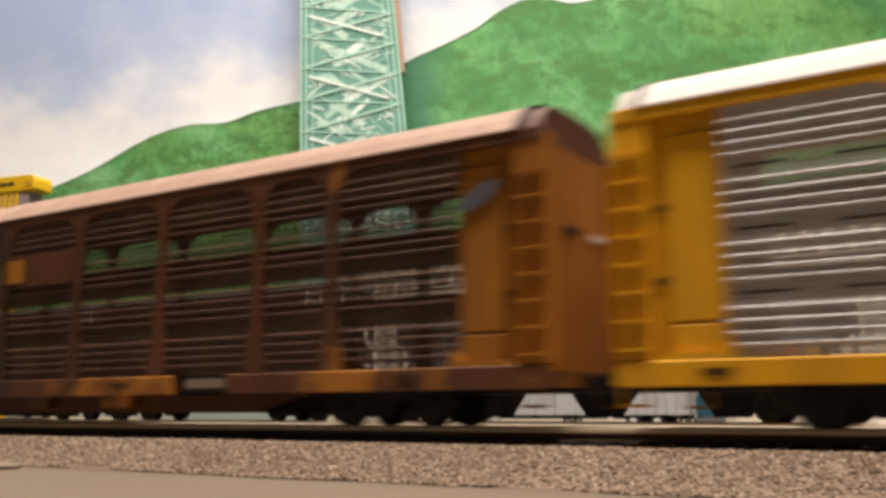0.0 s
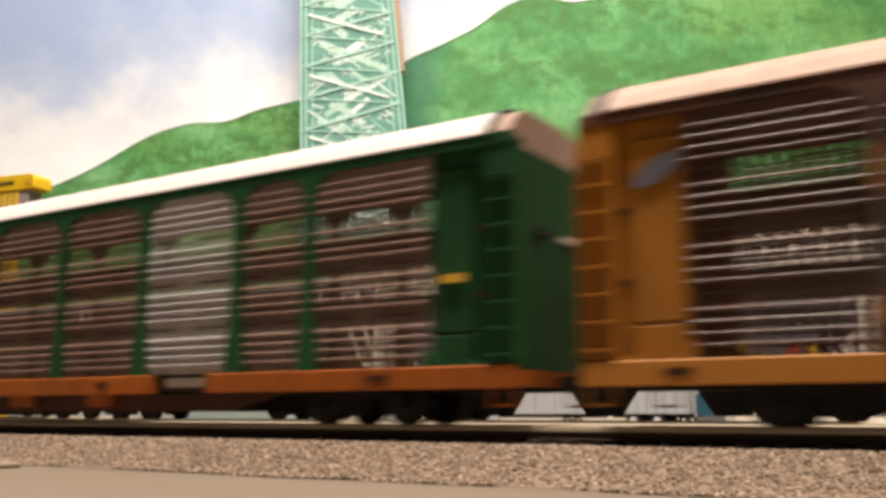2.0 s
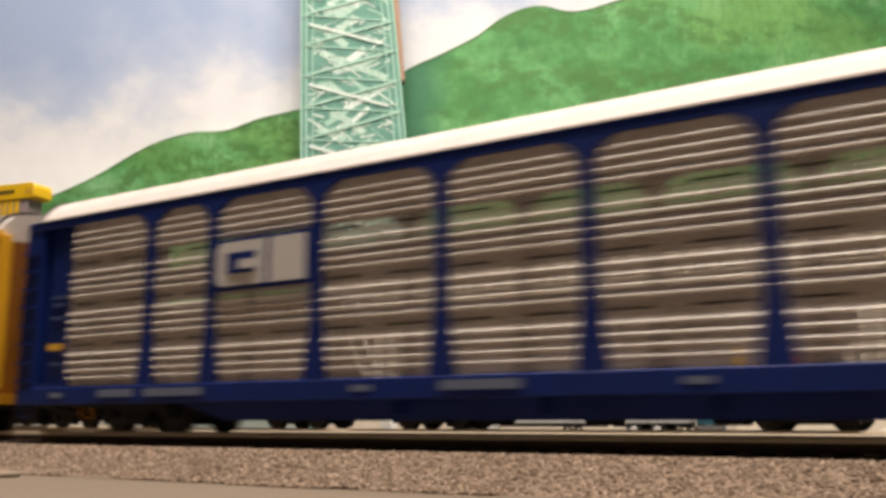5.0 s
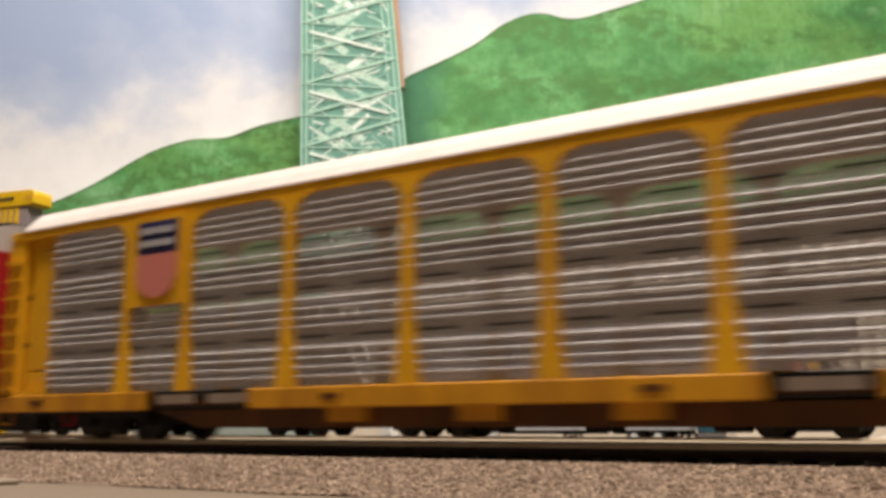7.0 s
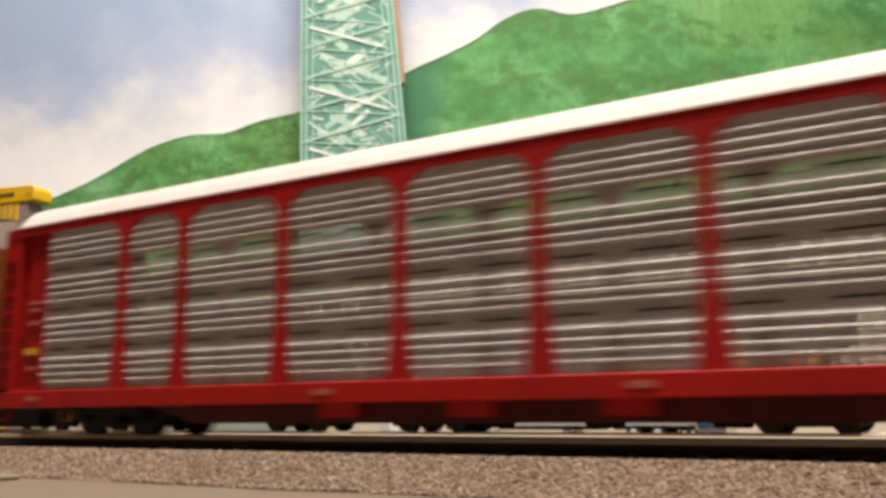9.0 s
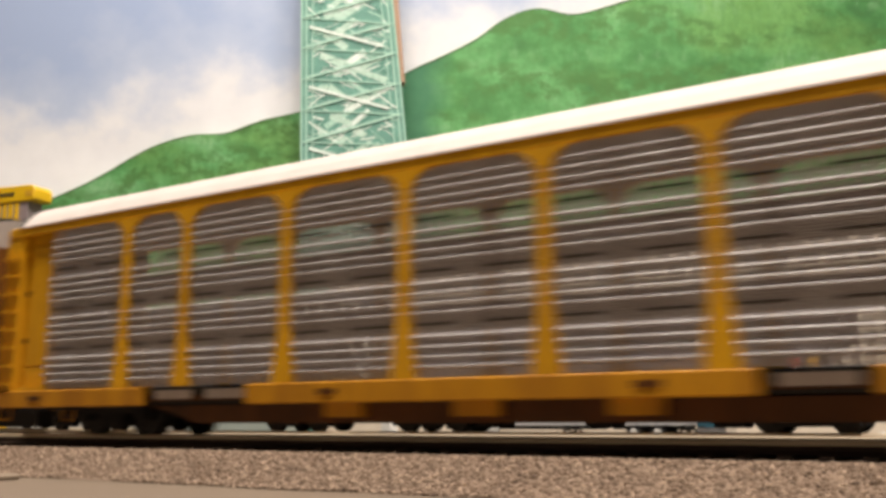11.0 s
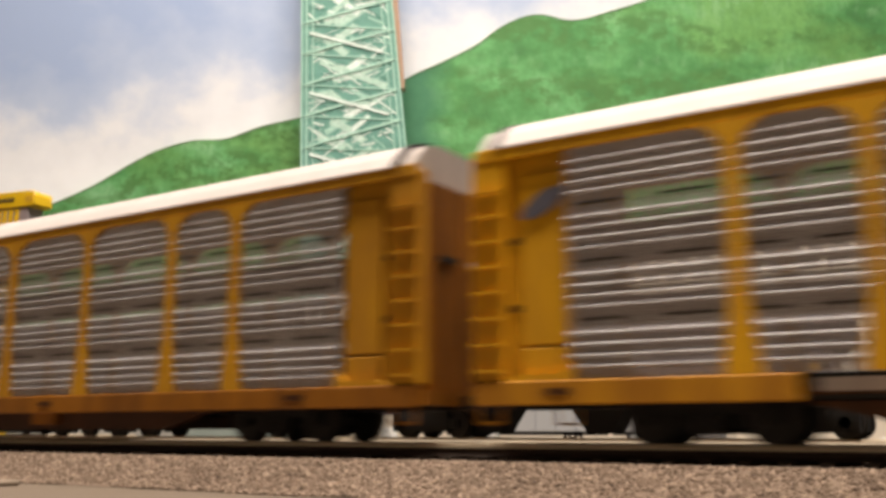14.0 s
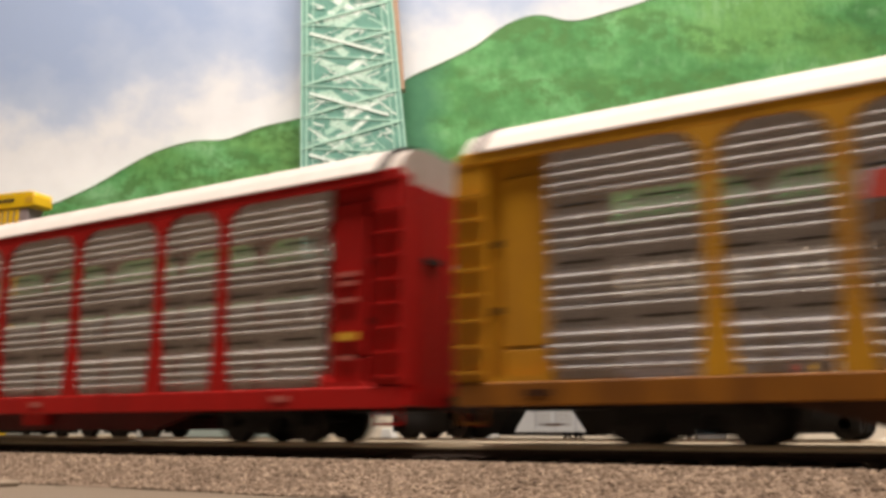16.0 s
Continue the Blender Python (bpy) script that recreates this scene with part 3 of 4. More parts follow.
PATCH = plain("grey_patch", (0.42, 0.42, 0.45))


def oval(cx, cz, rx, rz, tilt=0.0, n=20):
    return [(cx + rx * math.cos(6.2832 * k / n), cz + rz * math.sin(6.2832 * k / n) + tilt * rx * math.cos(6.2832 * k / n)) for k in range(n)]


def shield(car):
    p = plate(car, 0.0548, 0.0745, 0.0345, 0.0575, YELLOW, label="yellow herald panel with a shield")
    plate(p, 0.0575, 0.0718, 0.0475, 0.056, NAVY, "shield_top", "navy striped shield head", 0.0008)
    for z in (0.0495, 0.0528):
        plate(p, 0.0585, 0.0706, z, z + 0.0016, PATCH, "shield_bar", "", 0.0011)
    plate(p, 0, 0, 0, 0, PINK, "shield_field", "faded pink shield field", 0.0009,
          [(0.0575, 0.0475), (0.0575, 0.0415), (0.0590, 0.0385), (0.0620, 0.0368), (0.0646, 0.0363), (0.0673, 0.0368), (0.0703, 0.0385), (0.0718, 0.0415), (0.0718, 0.0475)])


def letters(car):
    p = plate(car, 0.1420, 0.1720, 0.0318, 0.0418, AMBER, label="yellow sign plate with brown marks")
    plate(p, 0, 0, 0, 0, INK, "emblem", "", 0.0008, oval(0.1475, 0.0368, 0.0042, 0.0044))
    plate(p, 0.1453, 0.1497, 0.0345, 0.0391, AMBER, "emblem_field", "", 0.0012)
    for k, x in enumerate((0.1541, 0.1590, 0.1640, 0.1686)):
        plate(p, 0, 0, 0, 0, INK, "mark", "", 0.0008, [(x - 0.0019, 0.0402), (x - 0.0003, 0.0338), (x + 0.0005, 0.0338), (x + 0.0021, 0.0402), (x + 0.0009, 0.0402), (x, 0.0362), (x - 0.0008, 0.0402)])


def stripe(car):
    p = plate(car, 0.0772, 0.1058, 0.0350, 0.0452, PATCH, label="grey plate with a red stripe")
    plate(p, 0, 0, 0, 0, REDS, "red_stripe", "faded red stripe", 0.0008, [(0.0778, 0.0403), (0.1054, 0.0403), (0.1054, 0.0448), (0.0790, 0.0448)])
    plate(p, 0, 0, 0, 0, INK, "dark_wedge", "", 0.0009, [(0.0776, 0.0362), (0.1000, 0.0396), (0.0776, 0.0396)])


def block_logo(car):
    p = plate(car, 0.0768, 0.1062, 0.0345, 0.0468, BLUEP, label="dark blue sign plate with pale block logo")
    ring = plate(p, 0, 0, 0, 0, PALE, "mark", "pale rounded block mark", 0.0008,
                 [(0.0778, 0.0372), (0.0790, 0.0356), (0.0930, 0.0356), (0.0930, 0.0460), (0.0792, 0.0460), (0.0778, 0.0445)])
    plate(ring, 0.0815, 0.0905, 0.0383, 0.0433, BLUEP, "mark_field", "", 0.0012)
    plate(ring, 0.0858, 0.0905, 0.0393, 0.0414, PALE, "mark_bar", "", 0.0016)
    plate(p, 0.0948, 0.1052, 0.0356, 0.0460, PALE, "mark", "pale square block mark", 0.0008)


def end_marks(mat):
    """Rows of small print on the end bays."""
    def add(car):
        for c in (0.0158, LEN - 0.0158):
            for z, w in ((0.0372, 0.0030), (0.0352, 0.0024), (0.0315, 0.0028), (0.0190, 0.0020)):
                plate(car, c - w, c + w, z, z + 0.0010, mat, "print_bar", "", -0.0011)
    return add


def sill_marks(mat):
    """Pale print along the side sill."""
    def add(car):
        for x, w in ((0.0430, 0.0065), (0.0640, 0.0100), (0.1500, 0.0090), (0.2700, 0.0060)):
            plate(car, x - w, x + w, 0.0103, 0.0122, mat, "print_bar", "", 0.0005)
    return add


def flag(car):
    p = plate(car, 0.0768, 0.1062, 0.0345, 0.0465, GREENP, label="green sign plate with cream marks")
    plate(p, 0.0800, 0.0900, 0.0412, 0.0445, CREAM, "mark", "", 0.0008)
    plate(p, 0.0785, 0.0890, 0.0358, 0.0388, CREAM, "mark", "", 0.0008)
    plate(p, 0.0905, 0.1045, 0.0372, 0.0398, UMBERP, "mark", "", 0.0008)


def wing(car):
    for x in (0.0160, LEN - 0.0160):
        plate(car, 0, 0, 0, 0, SLATE, "oval_emblem", "grey oval emblem", -0.0012, oval(x, 0.0475, 0.0046, 0.0022, 0.45))


def rusty(car):
    wing(car)
    plate(car, 0.1424, 0.1716, 0.0392, 0.0480, RUSTY, label="rust brown sign plate")
    plate(car, 0.1432, 0.1500, 0.0405, 0.0470, BURNT, "emblem", "ochre square mark", 0.0008)
    bm = bmesh.new()
    prism(bm, [(-HALF - 0.0006, EAVE + 0.0001), (-HALF + 0.0021, EAVE + 0.0036), (-HALF + 0.0047, EAVE + 0.0058), (-HALF + 0.0052, EAVE + 0.0052), (-HALF + 0.0022, EAVE + 0.0026)], 0.0825, 0.0985)
    part("roof_patch", bm, PATCH, car, "bare grey patch on the roof edge")


def tag(x, z0=0.0232):
    def add(car):
        plate(car, x - 0.0028, x + 0.0028, z0, z0 + 0.0017, AMBER, "reflector", "yellow reflector", -0.0008)
    return add


def both(*fs):
    return lambda car: [f(car) for f in fs]


CARS = [
    autorack("yellow autorack car with grey ribbed panels, white roof", YELLOW, YELLOW, WHITER, GREYS, CAP, BELLYY, False),
    autorack("heavily rusted brown autorack car with dark see-through panels", RUSTY, RUSTSILL, PINKR, BROWNS, RUSTY, BELLY, True, rusty, None, BURNT),
    autorack("weathered green autorack car with brown panels and orange sill", GREENP, ORANGE, WHITER, UMBER, PINKR, BELLY, True, both(flag, tag(0.2985, 0.0300), tag(0.0155, 0.0180)), swap=(6,)),
    autorack("dark blue autorack car with grey ribbed panels, white roof", BLUEP, BLUEP, WHITER, CREAMS, CAP, BLUEP, False, both(block_logo, end_marks(SMOKE), sill_marks(HAZY), tag(0.2985), tag(0.0155)), HAZY),
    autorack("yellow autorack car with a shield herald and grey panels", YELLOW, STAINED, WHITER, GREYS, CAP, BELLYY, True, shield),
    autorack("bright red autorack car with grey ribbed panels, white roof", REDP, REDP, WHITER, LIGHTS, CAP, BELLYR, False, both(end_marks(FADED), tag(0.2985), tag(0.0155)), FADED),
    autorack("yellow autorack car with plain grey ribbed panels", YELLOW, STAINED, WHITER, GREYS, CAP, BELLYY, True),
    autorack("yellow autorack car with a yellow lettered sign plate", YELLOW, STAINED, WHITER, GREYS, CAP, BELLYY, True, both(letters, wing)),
    autorack("dull yellow autorack car with a red striped plate", OCHRE, GRIMY_SHADY, WHITER, GREYS, CAP, BELLY, False, stripe),
    autorack("red autorack car with grey panels at the train's rear", REDP, REDP, WHITER, LIGHTS, CAP, BELLYR, False, both(end_marks(FADED), tag(0.2985), tag(0.0155)), FADED),
]

# ---- tower, bridge and building before the backdrop ----
TEAL = plain("pale_teal_paint", (0.40, 0.66, 0.55), 0.7, 0, 40, 0.35)
TEALD = plain("deep_teal_paint", (0.17, 0.42, 0.34), 0.7, 0, 75, 0.9)
TEALP = plain("misty_teal_paint", (0.52, 0.74, 0.63), 0.7, 0, 90, 0.45)
TEALW = plain("whitish_teal_paint", (0.74, 0.85, 0.80), 0.7, 0, 60, 0.2)
TEALK = plain("dark_teal_paint", (0.06, 0.2, 0.16), 0.7, 0, 60, 0.3)
BROWN_STRIP = plain("brown_side_strip", (0.42, 0.27, 0.18), 0.7, 0, 30, 0.4)


def tower():
    """A flat cut-out of a lattice bridge tower, tapering upwards."""
    t = thing("bridge_tower", "pale teal lattice bridge tower cut-out board", "tower", VIEW @ pose(0, 1.2, 0))
    left = lambda z: -0.178 - 0.0245 * z
    right = lambda z: -0.0095 - 0.1005 * z
    bm = bmesh.new()
    prism(bm, [(left(0), 0), (right(0), 0), (right(0.75), 0.75), (left(0.75), 0.75)], 0.0, 0.004, "y")
    part("board", bm, TEALD, t, "deep teal backing board")
    bm = bmesh.new()
    prism(bm, [(right(0.46), 0.46), (right(0.46) + 0.005, 0.46), (right(0.75) + 0.010, 0.75), (right(0.75), 0.75)], 0.001, 0.016, "y")
    part("side_strip", bm, BROWN_STRIP, t, "narrow brown strip along the upper right side")
    for side, o in ((left, 0.005), (right, -0.005)):
        for q, w in ((0, 0.0022), (o * 1.3, 0.0022), (o * 3.0, 0.0016)):
            bm = bmesh.new()
            bar(bm, (side(0) + o * 0.3 + q, -0.0010 - 0.3 * abs(q) / 10, 0), (side(0.75) + o * 0.3 + q, -0.0010 - 0.3 * abs(q) / 10, 0.75), w, 0.0008)
            part("leg", bm, TEAL, t)
    step = 0.0435
    r = random.Random(8)
    for k in range(5, 17):
        z = 0.5055 + (k - 11) * step
        drop = 0.0012 * (k - 6)
        bm = bmesh.new()
        bar(bm, (left(z) + 0.003, -0.0014, z + 0.0015), (right(z) - 0.003, -0.0014, z - drop), 0.0018, 0.0006)
        part("strut", bm, TEAL, t)
        zz = z + step - drop
        bm = bmesh.new()
        bar(bm, (left(z) + 0.008, -0.0021, z + 0.003), (right(zz) - 0.008, -0.0021, zz - 0.002), 0.0032, 0.0006)
        part("diagonal", bm, TEAL, t)
        if k % 2:
            bm = bmesh.new()
            bar(bm, (left(zz) + 0.012, -0.0026, zz - 0.006), (right(z) - 0.02, -0.0026, z + 0.004), 0.0036, 0.0004)
            part("diagonal", bm, TEALW, t)
        # broad riveted members behind the bracing
        for j in range(5):
            x, zc = r.uniform(left(z) + 0.030, right(z) - 0.032), z + r.uniform(0.008, step - 0.008)
            a, l, w = r.choice((-1, 1)) * r.uniform(0.25, 0.75), r.uniform(0.03, 0.05), r.uniform(0.006, 0.010)
            dx, dz = l / 2 * math.cos(a), l / 2 * math.sin(a)
            y = -0.0003 - 0.00003 * j
            bm = bmesh.new()
            bar(bm, (x - dx, y, zc - dz), (x + dx, y, zc + dz), w, 0.0004)
            g = part("gusset", bm, (TEALP, TEAL, TEALP, TEALW, TEALP)[j], t)
            bm = bmesh.new()
            for q in (-0.8, -0.35, 0.1, 0.55):
                disc(bm, x + q * dx, y - 0.0004, y, zc + q * dz, 0.0008, 8)
            part("rivet", bm, TEALK, g, "dark rivet heads")
        for j in range(34):
            x = r.uniform(left(z) + 0.014, right(z) - 0.014)
            a, l = r.choice((-1, 1)) * r.uniform(0.15, 0.8), r.uniform(0.005, 0.026)
            zc = z + r.uniform(0.004, step - 0.004)
            dx, dz = l / 2, max(-0.009, min(0.009, l * 0.5 * math.tan(a)))
            bm = bmesh.new()
            bar(bm, (max(x - dx, left(z) + 0.01), -0.0003 - 0.00001 * j, zc - dz), (min(x + dx, right(z) - 0.01), -0.0003 - 0.00001 * j, zc + dz), r.uniform(0.0006, 0.0024), 0.0004)
            part("back_brace", bm, (TEALW, TEALK, TEALW, TEAL, TEALW)[j % 5], t)
    return t


tower()

SIGNY = plain("bright_yellow_plastic", (0.80, 0.50, 0.01), 0.4, 0, 60, 0.12)


def footbridge():
    """A yellow advertising bridge on two posts, seen end on."""
    t = thing("footbridge", "bright yellow advertising footbridge with railing bars", "bridge", VIEW @ pose(-0.5190, 1.03, -0.018, 0, 0, -22))
    bm = bmesh.new()
    prism(bm, [(-0.16, 0.2675), (0.085, 0.2675), (0.0895, 0.2690), (0.0895, 0.2790), (0.0875, 0.2835), (0.082, 0.2850), (-0.16, 0.2880)], -0.006, 0.02, "y")
    part("beam", bm, SIGNY, t, bevel=0.0008)
    for k in range(5):
        bm = bmesh.new()
        x = 0.034 + 0.0056 * k
        prism(bm, [(x, 0.2742), (x + 0.0040, 0.2742), (x + 0.0050, 0.2780), (x + 0.0010, 0.2782)], -0.0068, -0.0058, "y")
        part("mark", bm, DARK, t)
    bm = bmesh.new()
    box(bm, 0.077, 0.087, -0.0068, -0.0058, 0.2725, 0.2785)
    part("hatch", bm, AMBER, t)
    bm = bmesh.new()
    box(bm, -0.16, 0.078, -0.003, 0.018, 0.236, 0.2675)
    part("rail_backing", bm, plain("mauve_grey", (0.34, 0.28, 0.29)), t)
    for k in range(26):
        bm = bmesh.new()
        box(bm, -0.15 + k * 0.0085, -0.1462 + k * 0.0085, -0.0055, -0.003, 0.238, 0.2655)
        part("railing_bar", bm, SIGNY, t)
    for x in (-0.13, 0.05):
        bm = bmesh.new()
        box(bm, x - 0.006, x + 0.006, 0.002, 0.014, 0.018, 0.236)
        part("pylon", bm, SIGNY, t)


footbridge()

BEIGE = plain("beige_plaster", (0.80, 0.71, 0.58), 0.8, 0, 90, 0.3)
PANE = plain("dark_window_pane", (0.03, 0.028, 0.026), 0.2)


def apartment_building():
    t = thing("apartment_building", "beige plaster building with rows of dark windows", "building", pose(-0.30, 0.85, 0))
    bm = bmesh.new()
    box(bm, -0.40, 0.46, 0, 0.06, 0, 0.1955)
    part("wall", bm, BEIGE, t)
    r = random.Random(3)
    for k in range(21):
        bm = bmesh.new()
        box(bm, -0.40 + k * 0.04, -0.3625 + k * 0.04, -0.003, 0.02, 0.1955, 0.1962 + r.uniform(0, 0.0025))
        part("parapet", bm, BEIGE, t)
    for z in (0.146, 0.1615, 0.1765):
        bm = bmesh.new()
        box(bm, -0.40, 0.46, -0.0025, 0, z, z + 0.0022)
        part("ledge", bm, BEIGE, t)
    rows = ((0.1820, 0.0035, 0.024, 0.031), (0.1665, 0.0045, 0.0115, 0.0195), (0.1485, 0.0085, 0.0155, 0.0235), (0.120, 0.008, 0.0155, 0.0235))
    for z, h, w, p in rows:
        n = int(0.84 / p)
        bm = bmesh.new()
        box(bm, 0, w, -0.0008, 0.0004, z, z + h)
        first = part("window", bm, PANE, t)
        first.location.x = -0.393
        fb = bmesh.new()
        for q in range(4):
            box(fb, w * q / 3 - 0.0004, w * q / 3 + 0.0004, -0.0016, -0.0006, z, z + h)
        box(fb, 0, w, -0.0016, -0.0006, z + h * 0.55, z + h * 0.55 + 0.0007)
        fr = part("window_frame", fb, BEIGE, first)
        for k in range(1, n):
            o = new("window", first.data)
            o.parent, o.location.x = t, -0.393 + k * p
            g = new("window_frame", fr.data)
            g.parent = o


apartment_building()

# ---- cars on the siding behind the train ----
SIDING = 0.31
GREYC = paint("lavender_grey_hopper", (0.23, 0.22, 0.27), (0.12, 0.10, 0.11), 0.35)
BOXC = paint("dark_brown_boxcar", (0.06, 0.035, 0.028), (0.02, 0.015, 0.012), 0.5)
track(SIDING, -1.3, 0.45, RAIL, "siding_track")
bm = bmesh.new()
prism(bm, [(SIDING - 0.028, -0.001), (SIDING - 0.019, TIETOP - 0.0008), (SIDING + 0.019, TIETOP - 0.0008), (SIDING + 0.028, -0.001)], -1.6, 0.7)
structure("siding_roadbed", bm, BALLAST, "gravel bed under the siding")


def still_bogie(car, x):
    bogie(car, x, [])


def boxcar(x0, x1, mat, label, y=SIDING, under=True, top=0.0455):
    t = thing("boxcar", label, "train car", pose(x0, y, RAIL))
    L = x1 - x0
    bm = bmesh.new()
    box(bm, 0, L, -0.0165, 0.0165, 0.010, top)
    part("body", bm, mat, t, bevel=0.0006)
    bm = bmesh.new()
    prism(bm, [(-0.017, top), (-0.017, top + 0.001), (0, top + 0.0037), (0.017, top + 0.001), (0.017, top)], -0.001, L + 0.001)
    part("roof", bm, PATCH, t)
    n = int(L / 0.011)
    for k in range(n + 1):
        bm = bmesh.new()
        box(bm, min(k * L / n, L - 0.001), min(k * L / n + 0.001, L), -0.0172, -0.0165, 0.0105, top - 0.0003)
        part("side_rib", bm, mat, t)
    bm = bmesh.new()
    box(bm, L * 0.4, L * 0.6, -0.0178, -0.0165, 0.0115, top - 0.001)
    part("door", bm, mat, t)
    bm = bmesh.new()
    box(bm, 0.006, L - 0.006, -0.006, 0.006, 0.006, 0.010)
    part("centre_sill", bm, BLACK, t)
    if under:
        bm = bmesh.new()
        box(bm, L * 0.27, L * 0.73, -0.0125, 0.0125, 0.0015, 0.0102)
        part("underfloor_box", bm, BLACK, t, bevel=0.0008)
    bm = bmesh.new()
    for z in (top - 0.012, top - 0.009, top - 0.006, top - 0.003):
        bar(bm, (L - 0.0085, -0.0178, z), (L - 0.0015, -0.0178, z), 0.0008)
    for q in (0.0085, 0.0015):
        bar(bm, (L - q, -0.0178, top - 0.0135), (L - q, -0.0178, top - 0.001), 0.0009)
    part("corner_ladder", bm, WHITE, t, "white corner ladder")
    still_bogie(t, 0.020), still_bogie(t, L - 0.020)


def hopper(x0, x1):
    t = thing("covered_hopper_car", "lavender grey covered hopper car on a siding", "train car", pose(x0, SIDING, RAIL))
    L = x1 - x0
    bm = bmesh.new()
    prism(bm, [(0.005, 0.030), (0.005, 0.0425), (L - 0.005, 0.0425), (L - 0.005, 0.030), (L - 0.026, 0.010), (0.026, 0.010)], -0.0162, 0.0162, "y")
    part("body", bm, GREYC, t)
    bm = bmesh.new()
    for z in (0.0300, 0.0335):
        box(bm, 0.006, L - 0.006, -0.0170, -0.0162, z, z + 0.0012)
    part("side_rib", bm, GREYC, t)
    bm = bmesh.new()
    prism(bm, [(-0.0166, 0.0425), (-0.012, 0.0462), (0.012, 0.0462), (0.0166, 0.0425)], 0.004, L - 0.004)
    part("roof", bm, DARK, t, "dark roof with running boards")
    for k in range(6):
        bm = bmesh.new()
        box(bm, 0.012 + k * 0.026, 0.022 + k * 0.026, -0.006, 0.006, 0.0460, 0.0480)
        part("hatch", bm, GREYC, t)
    for s in (-1, 1):
        bm = bmesh.new()
        box(bm, 0, L, s * 0.0152, s * 0.0168, 0.0100, 0.0122)
        part("side_sill", bm, GREYC, t)
    for c in (0.0390, 0.0822, 0.1262):
        bm = bmesh.new()
        prism(bm, [(c - 0.0105, 0.0105), (c + 0.0105, 0.0105), (c + 0.0042, 0.0015), (c - 0.0042, 0.0015)], -0.006, 0.005, "y")
        part("outlet_bay", bm, BLACK, t, "black discharge bay")
    for e in (0, 1):
        f = (lambda q: q) if not e else (lambda q: L - q)
        bm = bmesh.new()
        for z in (0.016, 0.0212, 0.0264, 0.0316, 0.037):
            bar(bm, (f(0.0005), -0.0166, z), (f(0.0075), -0.0166, z), 0.0005)
        for q in (0.0005, 0.0078):
            bar(bm, (f(q), -0.0166, 0.011), (f(q), -0.0166, 0.0425), 0.0007)
        part("ladder", bm, GREYC, t)
        bm = bmesh.new()
        bar(bm, (f(0.003), -0.013, 0.012), (f(0.014), -0.013, 0.026), 0.001)
        bar(bm, (f(0.003), 0.013, 0.012), (f(0.014), 0.013, 0.026), 0.001)
        part("end_brace", bm, BLACK, t)
        bm = bmesh.new()
        box(bm, *sorted((f(0.002), f(0.026))), -0.0135, 0.0135, 0.0022, 0.0098)
        part("end_bolster", bm, BLACK, t)
    # white end ladder, sloping out over the end platform
    for q in (-0.0035, 0.0035):
        bm = bmesh.new()
        for k in range(6):
            u, v = k / 6, (k + 1) / 6
            bar(bm, (-0.0185 + 0.011 * u ** 1.6 + q, -0.0150, 0.0500 - 0.029 * u), (-0.0185 + 0.011 * v ** 1.6 + q, -0.0150, 0.0500 - 0.029 * v), 0.0013)
        part("end_rail", bm, WHITE, t, "white sloping ladder rail")
    bm = bmesh.new()
    for k in range(7):
        u = k / 6
        x = -0.0185 + 0.011 * u ** 1.6
        bar(bm, (x - 0.0035, -0.0150, 0.0500 - 0.029 * u), (x + 0.0035, -0.0150, 0.0500 - 0.029 * u), 0.0012)
    part("end_rung", bm, WHITE, t, "white ladder rungs")
    bm = bmesh.new()
    box(bm, -0.021, 0.004, -0.0155, 0.0155, 0.0088, 0.0108)
    part("end_platform", bm, GREYC, t)
    for x, m in ((0.1475, REDS), (0.1530, AMBER)):
        bm = bmesh.new()
        box(bm, x, x + 0.0035, -0.0172, -0.0161, 0.0157, 0.0235)
        part("stencil", bm, m, t)
    for z in (0.0157, 0.0205):
        for x in (0.131, 0.137)[:1 if z > 0.018 else 2]:
            bm = bmesh.new()
            box(bm, x, x + 0.0045, -0.0168, -0.0161, z, z + 0.0042)
            part("stencil", bm, AMBER, t, "yellow square stencil")
    still_bogie(t, 0.017), still_bogie(t, L - 0.017)


boxcar(-0.552, -0.385, BOXC, "dark brown boxcar standing on a siding", top=0.053)
boxcar(-0.381, -0.243, BOXC, "dark brown boxcar between other siding cars", under=False, top=0.053)
hopper(-0.2135, -0.046)
boxcar(-0.034, 0.13, BOXC, "dark boxcar standing beyond the hopper car")


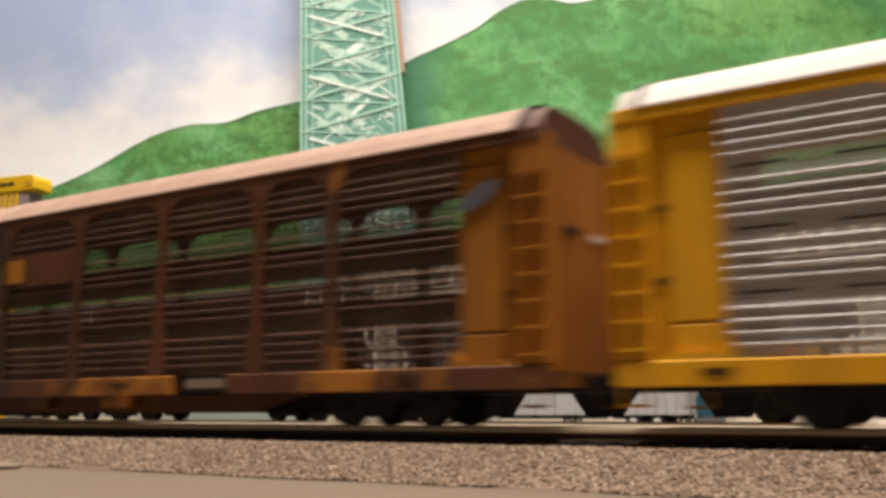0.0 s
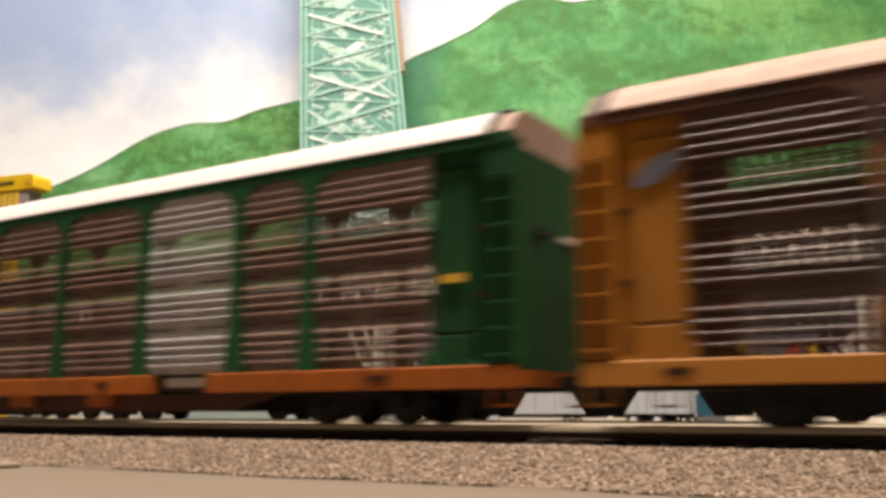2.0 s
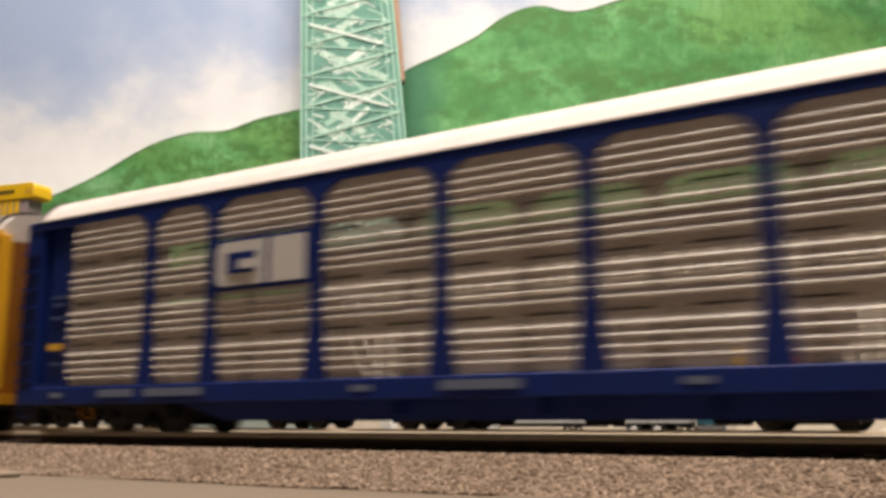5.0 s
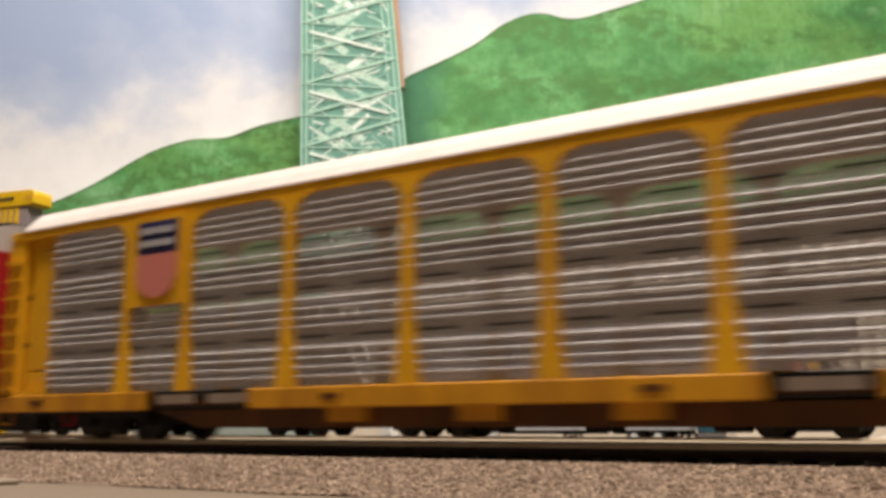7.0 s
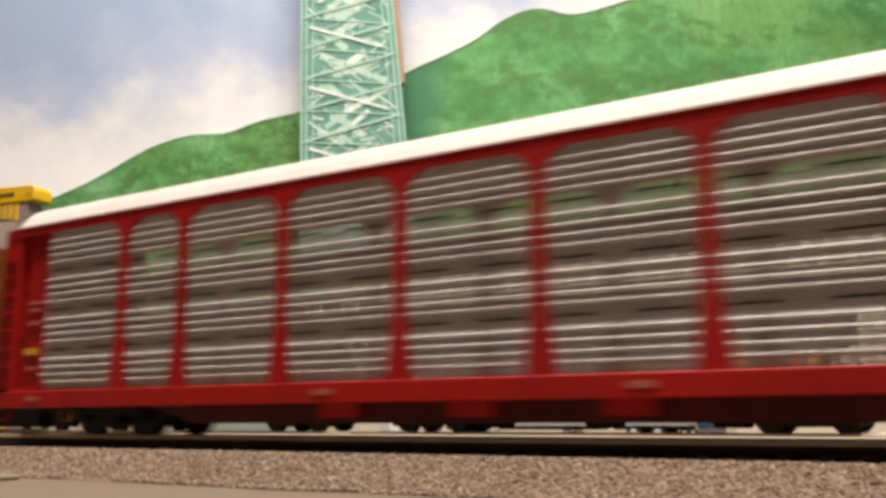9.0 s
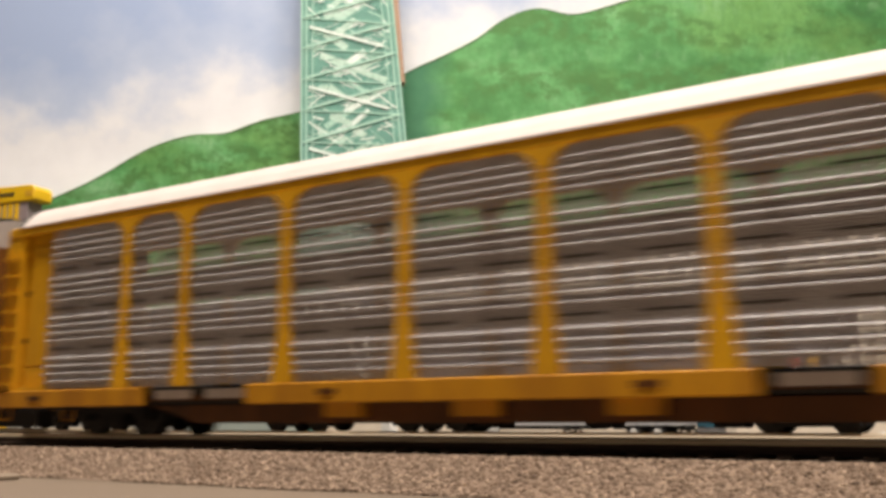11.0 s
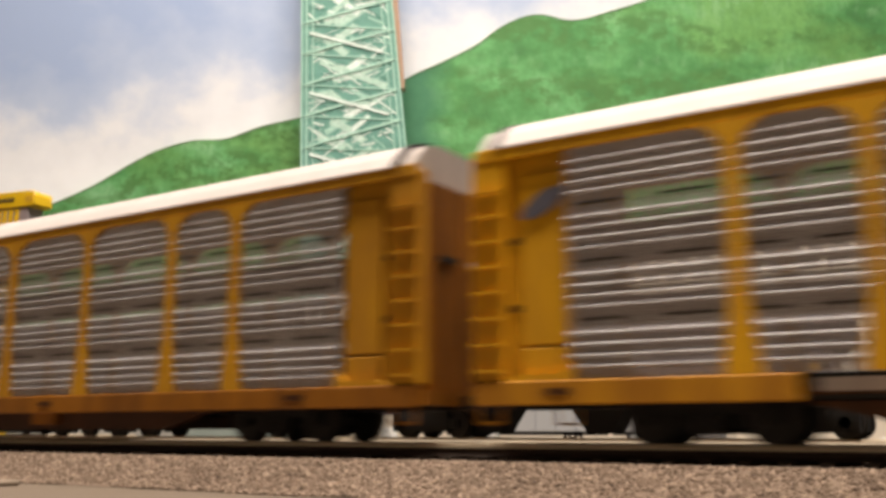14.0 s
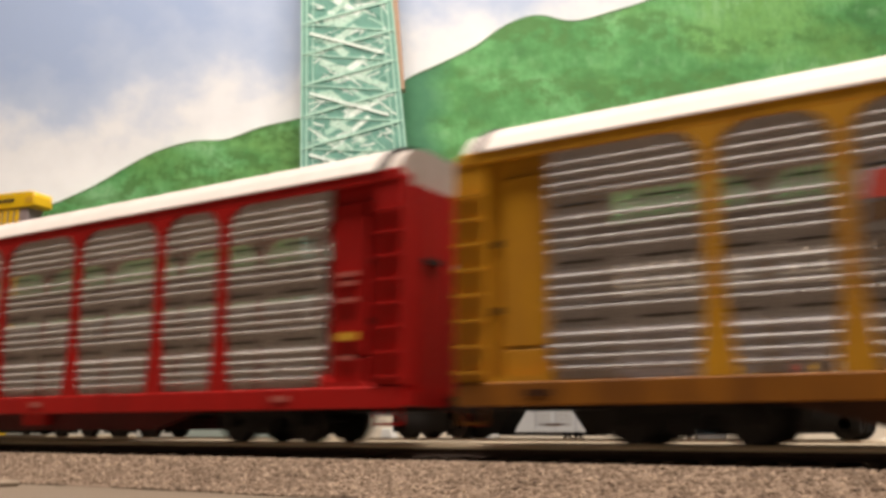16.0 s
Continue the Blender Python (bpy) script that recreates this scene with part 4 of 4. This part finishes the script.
# ---- road vehicles behind ----
def trailer(x0, x1, y, axles, legs):
    t = thing("semi_trailer", "pale grey box semi-trailer parked on the ground", "trailer", pose(x0, y, 0))
    L = x1 - x0
    bm = bmesh.new()
    prism(bm, [(0.0, 0.0118), (0.0, 0.046), (L, 0.046), (L, 0.0118)], -0.015, 0.015, "y")
    part("body", bm, plain("pale_grey_trailer", (0.55, 0.55, 0.55), 0.5, 0, 50, 0.2), t)
    for k in range(9):
        bm = bmesh.new()
        x = 0.002 + (L - 0.004) * k / 8
        box(bm, x - 0.0004, x + 0.0004, -0.0156, -0.015, 0.0128, 0.045)
        part("side_post", bm, PATCH, t)
    bm = bmesh.new()
    box(bm, 0.004, L - 0.004, -0.012, 0.012, 0.0085, 0.0116)
    part("chassis", bm, BLACK, t)
    for x in axles:
        for s in (-1, 1):
            bm = bmesh.new()
            disc(bm, x, s * 0.008, s * 0.0145, 0.0062, 0.0062, 24)
            w = part("wheel", bm, BLACK, t)
            bm = bmesh.new()
            disc(bm, x, s * 0.0145, s * 0.0149, 0.0062, 0.0032, 16)
            part("rim", bm, WHITE, w)
    bm = bmesh.new()
    for s in (-1, 1):
        bar(bm, (legs, s * 0.010, 0.0), (legs + 0.011, s * 0.010, 0.014), 0.002)
        bar(bm, (legs + 0.018, s * 0.010, 0.0), (legs + 0.004, s * 0.010, 0.014), 0.0016)
    part("landing_leg", bm, plain("tan_leg", (0.3, 0.24, 0.18)), t)


trailer(-0.452, -0.304, 0.72, (0.02, 0.036), 0.11)
trailer(-0.298, -0.232, 0.72, (0.022, 0.041), 0.052)


def tractor():
    t = thing("truck_tractor", "small teal blue truck tractor with chrome bumper", "truck", pose(-0.2245, 0.71, 0))
    bm = bmesh.new()
    prism(bm, [(0, 0.010), (0, 0.026), (0.010, 0.028), (0.015, 0.020), (0.020, 0.019), (0.020, 0.010)], -0.012, 0.012, "y")
    part("cab", bm, plain("teal_blue_paint", (0.03, 0.10, 0.14), 0.35), t, bevel=0.0006)
    bm = bmesh.new()
    box(bm, 0.001, 0.022, -0.0135, 0.0135, 0.0062, 0.0098)
    part("bumper", bm, plain("chrome", (0.8, 0.8, 0.8), 0.2, 0.9), t, "bright chrome bumper")
    for x in (0.004, 0.016):
        bm = bmesh.new()
        disc(bm, x, -0.013, 0.013, 0.0055, 0.0055, 20)
        part("wheel", bm, BLACK, t)


tractor()


def container(x0, x1, y):
    t = thing("storage_container", "pale greenish grey container with two latches", "container", pose(x0, y, 0))
    L = x1 - x0
    bm = bmesh.new()
    prism(bm, [(0.006, 0.0), (L, 0.0), (L, 0.046), (0.012, 0.046), (0, 0.008)], -0.015, 0.015, "y")
    part("body", bm, plain("pale_green_grey", (0.45, 0.52, 0.47), 0.7, 0, 80, 0.3), t)
    for x in (0.047, 0.130):
        bm = bmesh.new()
        bar(bm, (x - 0.003, -0.0155, 0.018), (x + 0.003, -0.0155, 0.018), 0.001)
        bar(bm, (x - 0.003, -0.0155, 0.025), (x + 0.003, -0.0155, 0.025), 0.001)
        bar(bm, (x - 0.003, -0.0155, 0.018), (x - 0.003, -0.0155, 0.025), 0.001)
        bar(bm, (x + 0.003, -0.0155, 0.018), (x + 0.003, -0.0155, 0.025), 0.001)
        part("latch", bm, DARK, t)


container(-0.785, -0.640, 0.72)
bm = bmesh.new()
box(bm, -0.85, -0.25, 1.12, 1.14, 0.0, 0.045)
structure("yard_wall", bm, plain("pale_concrete", (0.42, 0.40, 0.36), 0.85, 0, 60, 0.4), "low pale concrete wall behind the yard", m=VIEW)


def roadside_blocks():
    """Small white blocks and markers on the ground behind the siding."""
    def block(x, prof, label, y=0.55):
        bm = bmesh.new()
        prism(bm, prof, -0.004, 0.004, "y")
        tagged(part("roadside_block", bm, WHITE, None, label, pose(x, y, 0), 0.0004), category="block", group="roadside blocks")
    block(-0.3945, [(-0.0075, 0), (0.0085, 0), (0.0045, 0.005), (0.0025, 0.014), (-0.0045, 0.014)], "tall white tapered roadside block")
    for x in (-0.372, -0.357, -0.342):
        block(x, [(-0.0026, 0), (0.0026, 0), (0.002, 0.0068), (0, 0.0078), (-0.002, 0.0068)], "small white domed roadside marker")
    block(-0.317, [(-0.009, 0), (0.0075, 0), (0.0075, 0.011), (-0.004, 0.011)], "pale grey roadside block with sloped end")
    block(-0.105, [(-0.009, 0.0), (0.009, 0.0), (0.004, 0.0062), (-0.004, 0.0062)], "low white roadside slab")
    block(-0.079, [(-0.0055, 0), (0.0055, 0), (0.002, 0.0085), (0.0005, 0.0085)], "white triangular roadside block")


roadside_blocks()
boxcar(-0.95, -0.79, BOXC, "dark boxcar on the rear siding", 0.45)
boxcar(-0.78, -0.62, BOXC, "dark brown boxcar on the rear siding", 0.45)
track(0.45, -1.3, -0.55, RAIL, "rear_siding_track")

bm = bmesh.new()
prism(bm, [(-0.70, 0.112), (-0.199, 0.118), (-0.1955, 0.121), (-0.1950, 0.1315), (-0.199, 0.1345), (-0.70, 0.1345)], 0.0, 0.0011, "z")
tagged(part("board_strip", bm, plain("tan_card", (0.22, 0.17, 0.12), 0.8, 0, 60, 0.3), None, "thin tan board strip lying before the ballast", None, 0.0003), category="board")

# ---- ceiling lamps, added out of view ----
for x, y, power in LAMPS:
    t = thing("ceiling_lamp", "added fluorescent ceiling lamp out of view, with a glowing tube", "lamp", pose(x, y, CEIL))
    bm = bmesh.new()
    box(bm, -0.65, 0.65, -0.12, 0.12, -0.04, 0)
    part("housing", bm, WHITE, t)
    g = Mat("glowing_tube")
    g.glow((1, 0.88, 0.74), 3)
    bm = bmesh.new()
    disc(bm, 0, -0.6, 0.6, -0.055, 0.012, 14)
    part("tube", bm, g.m, t, "", pose(0, 0, 0, 0, 0, 90))


# ---- motion: the train rolls past, wheels turning ----
def motions():
    for k, (car, wheels) in enumerate(CARS):
        rows = [(j * 0.5, pose(STARTX + travel(j * 0.5) - k * PITCH, AXIS, RAIL)) for j in range(33)]
        walk(car, rows)
        for w, q in wheels:
            turn = [(j / FPS, pose(q, 0, 0.0048, 0, math.degrees(travel(j / FPS) / 0.0048), 0)) for j in range(16 * FPS + 1)]
            walk(w, turn)


motions()
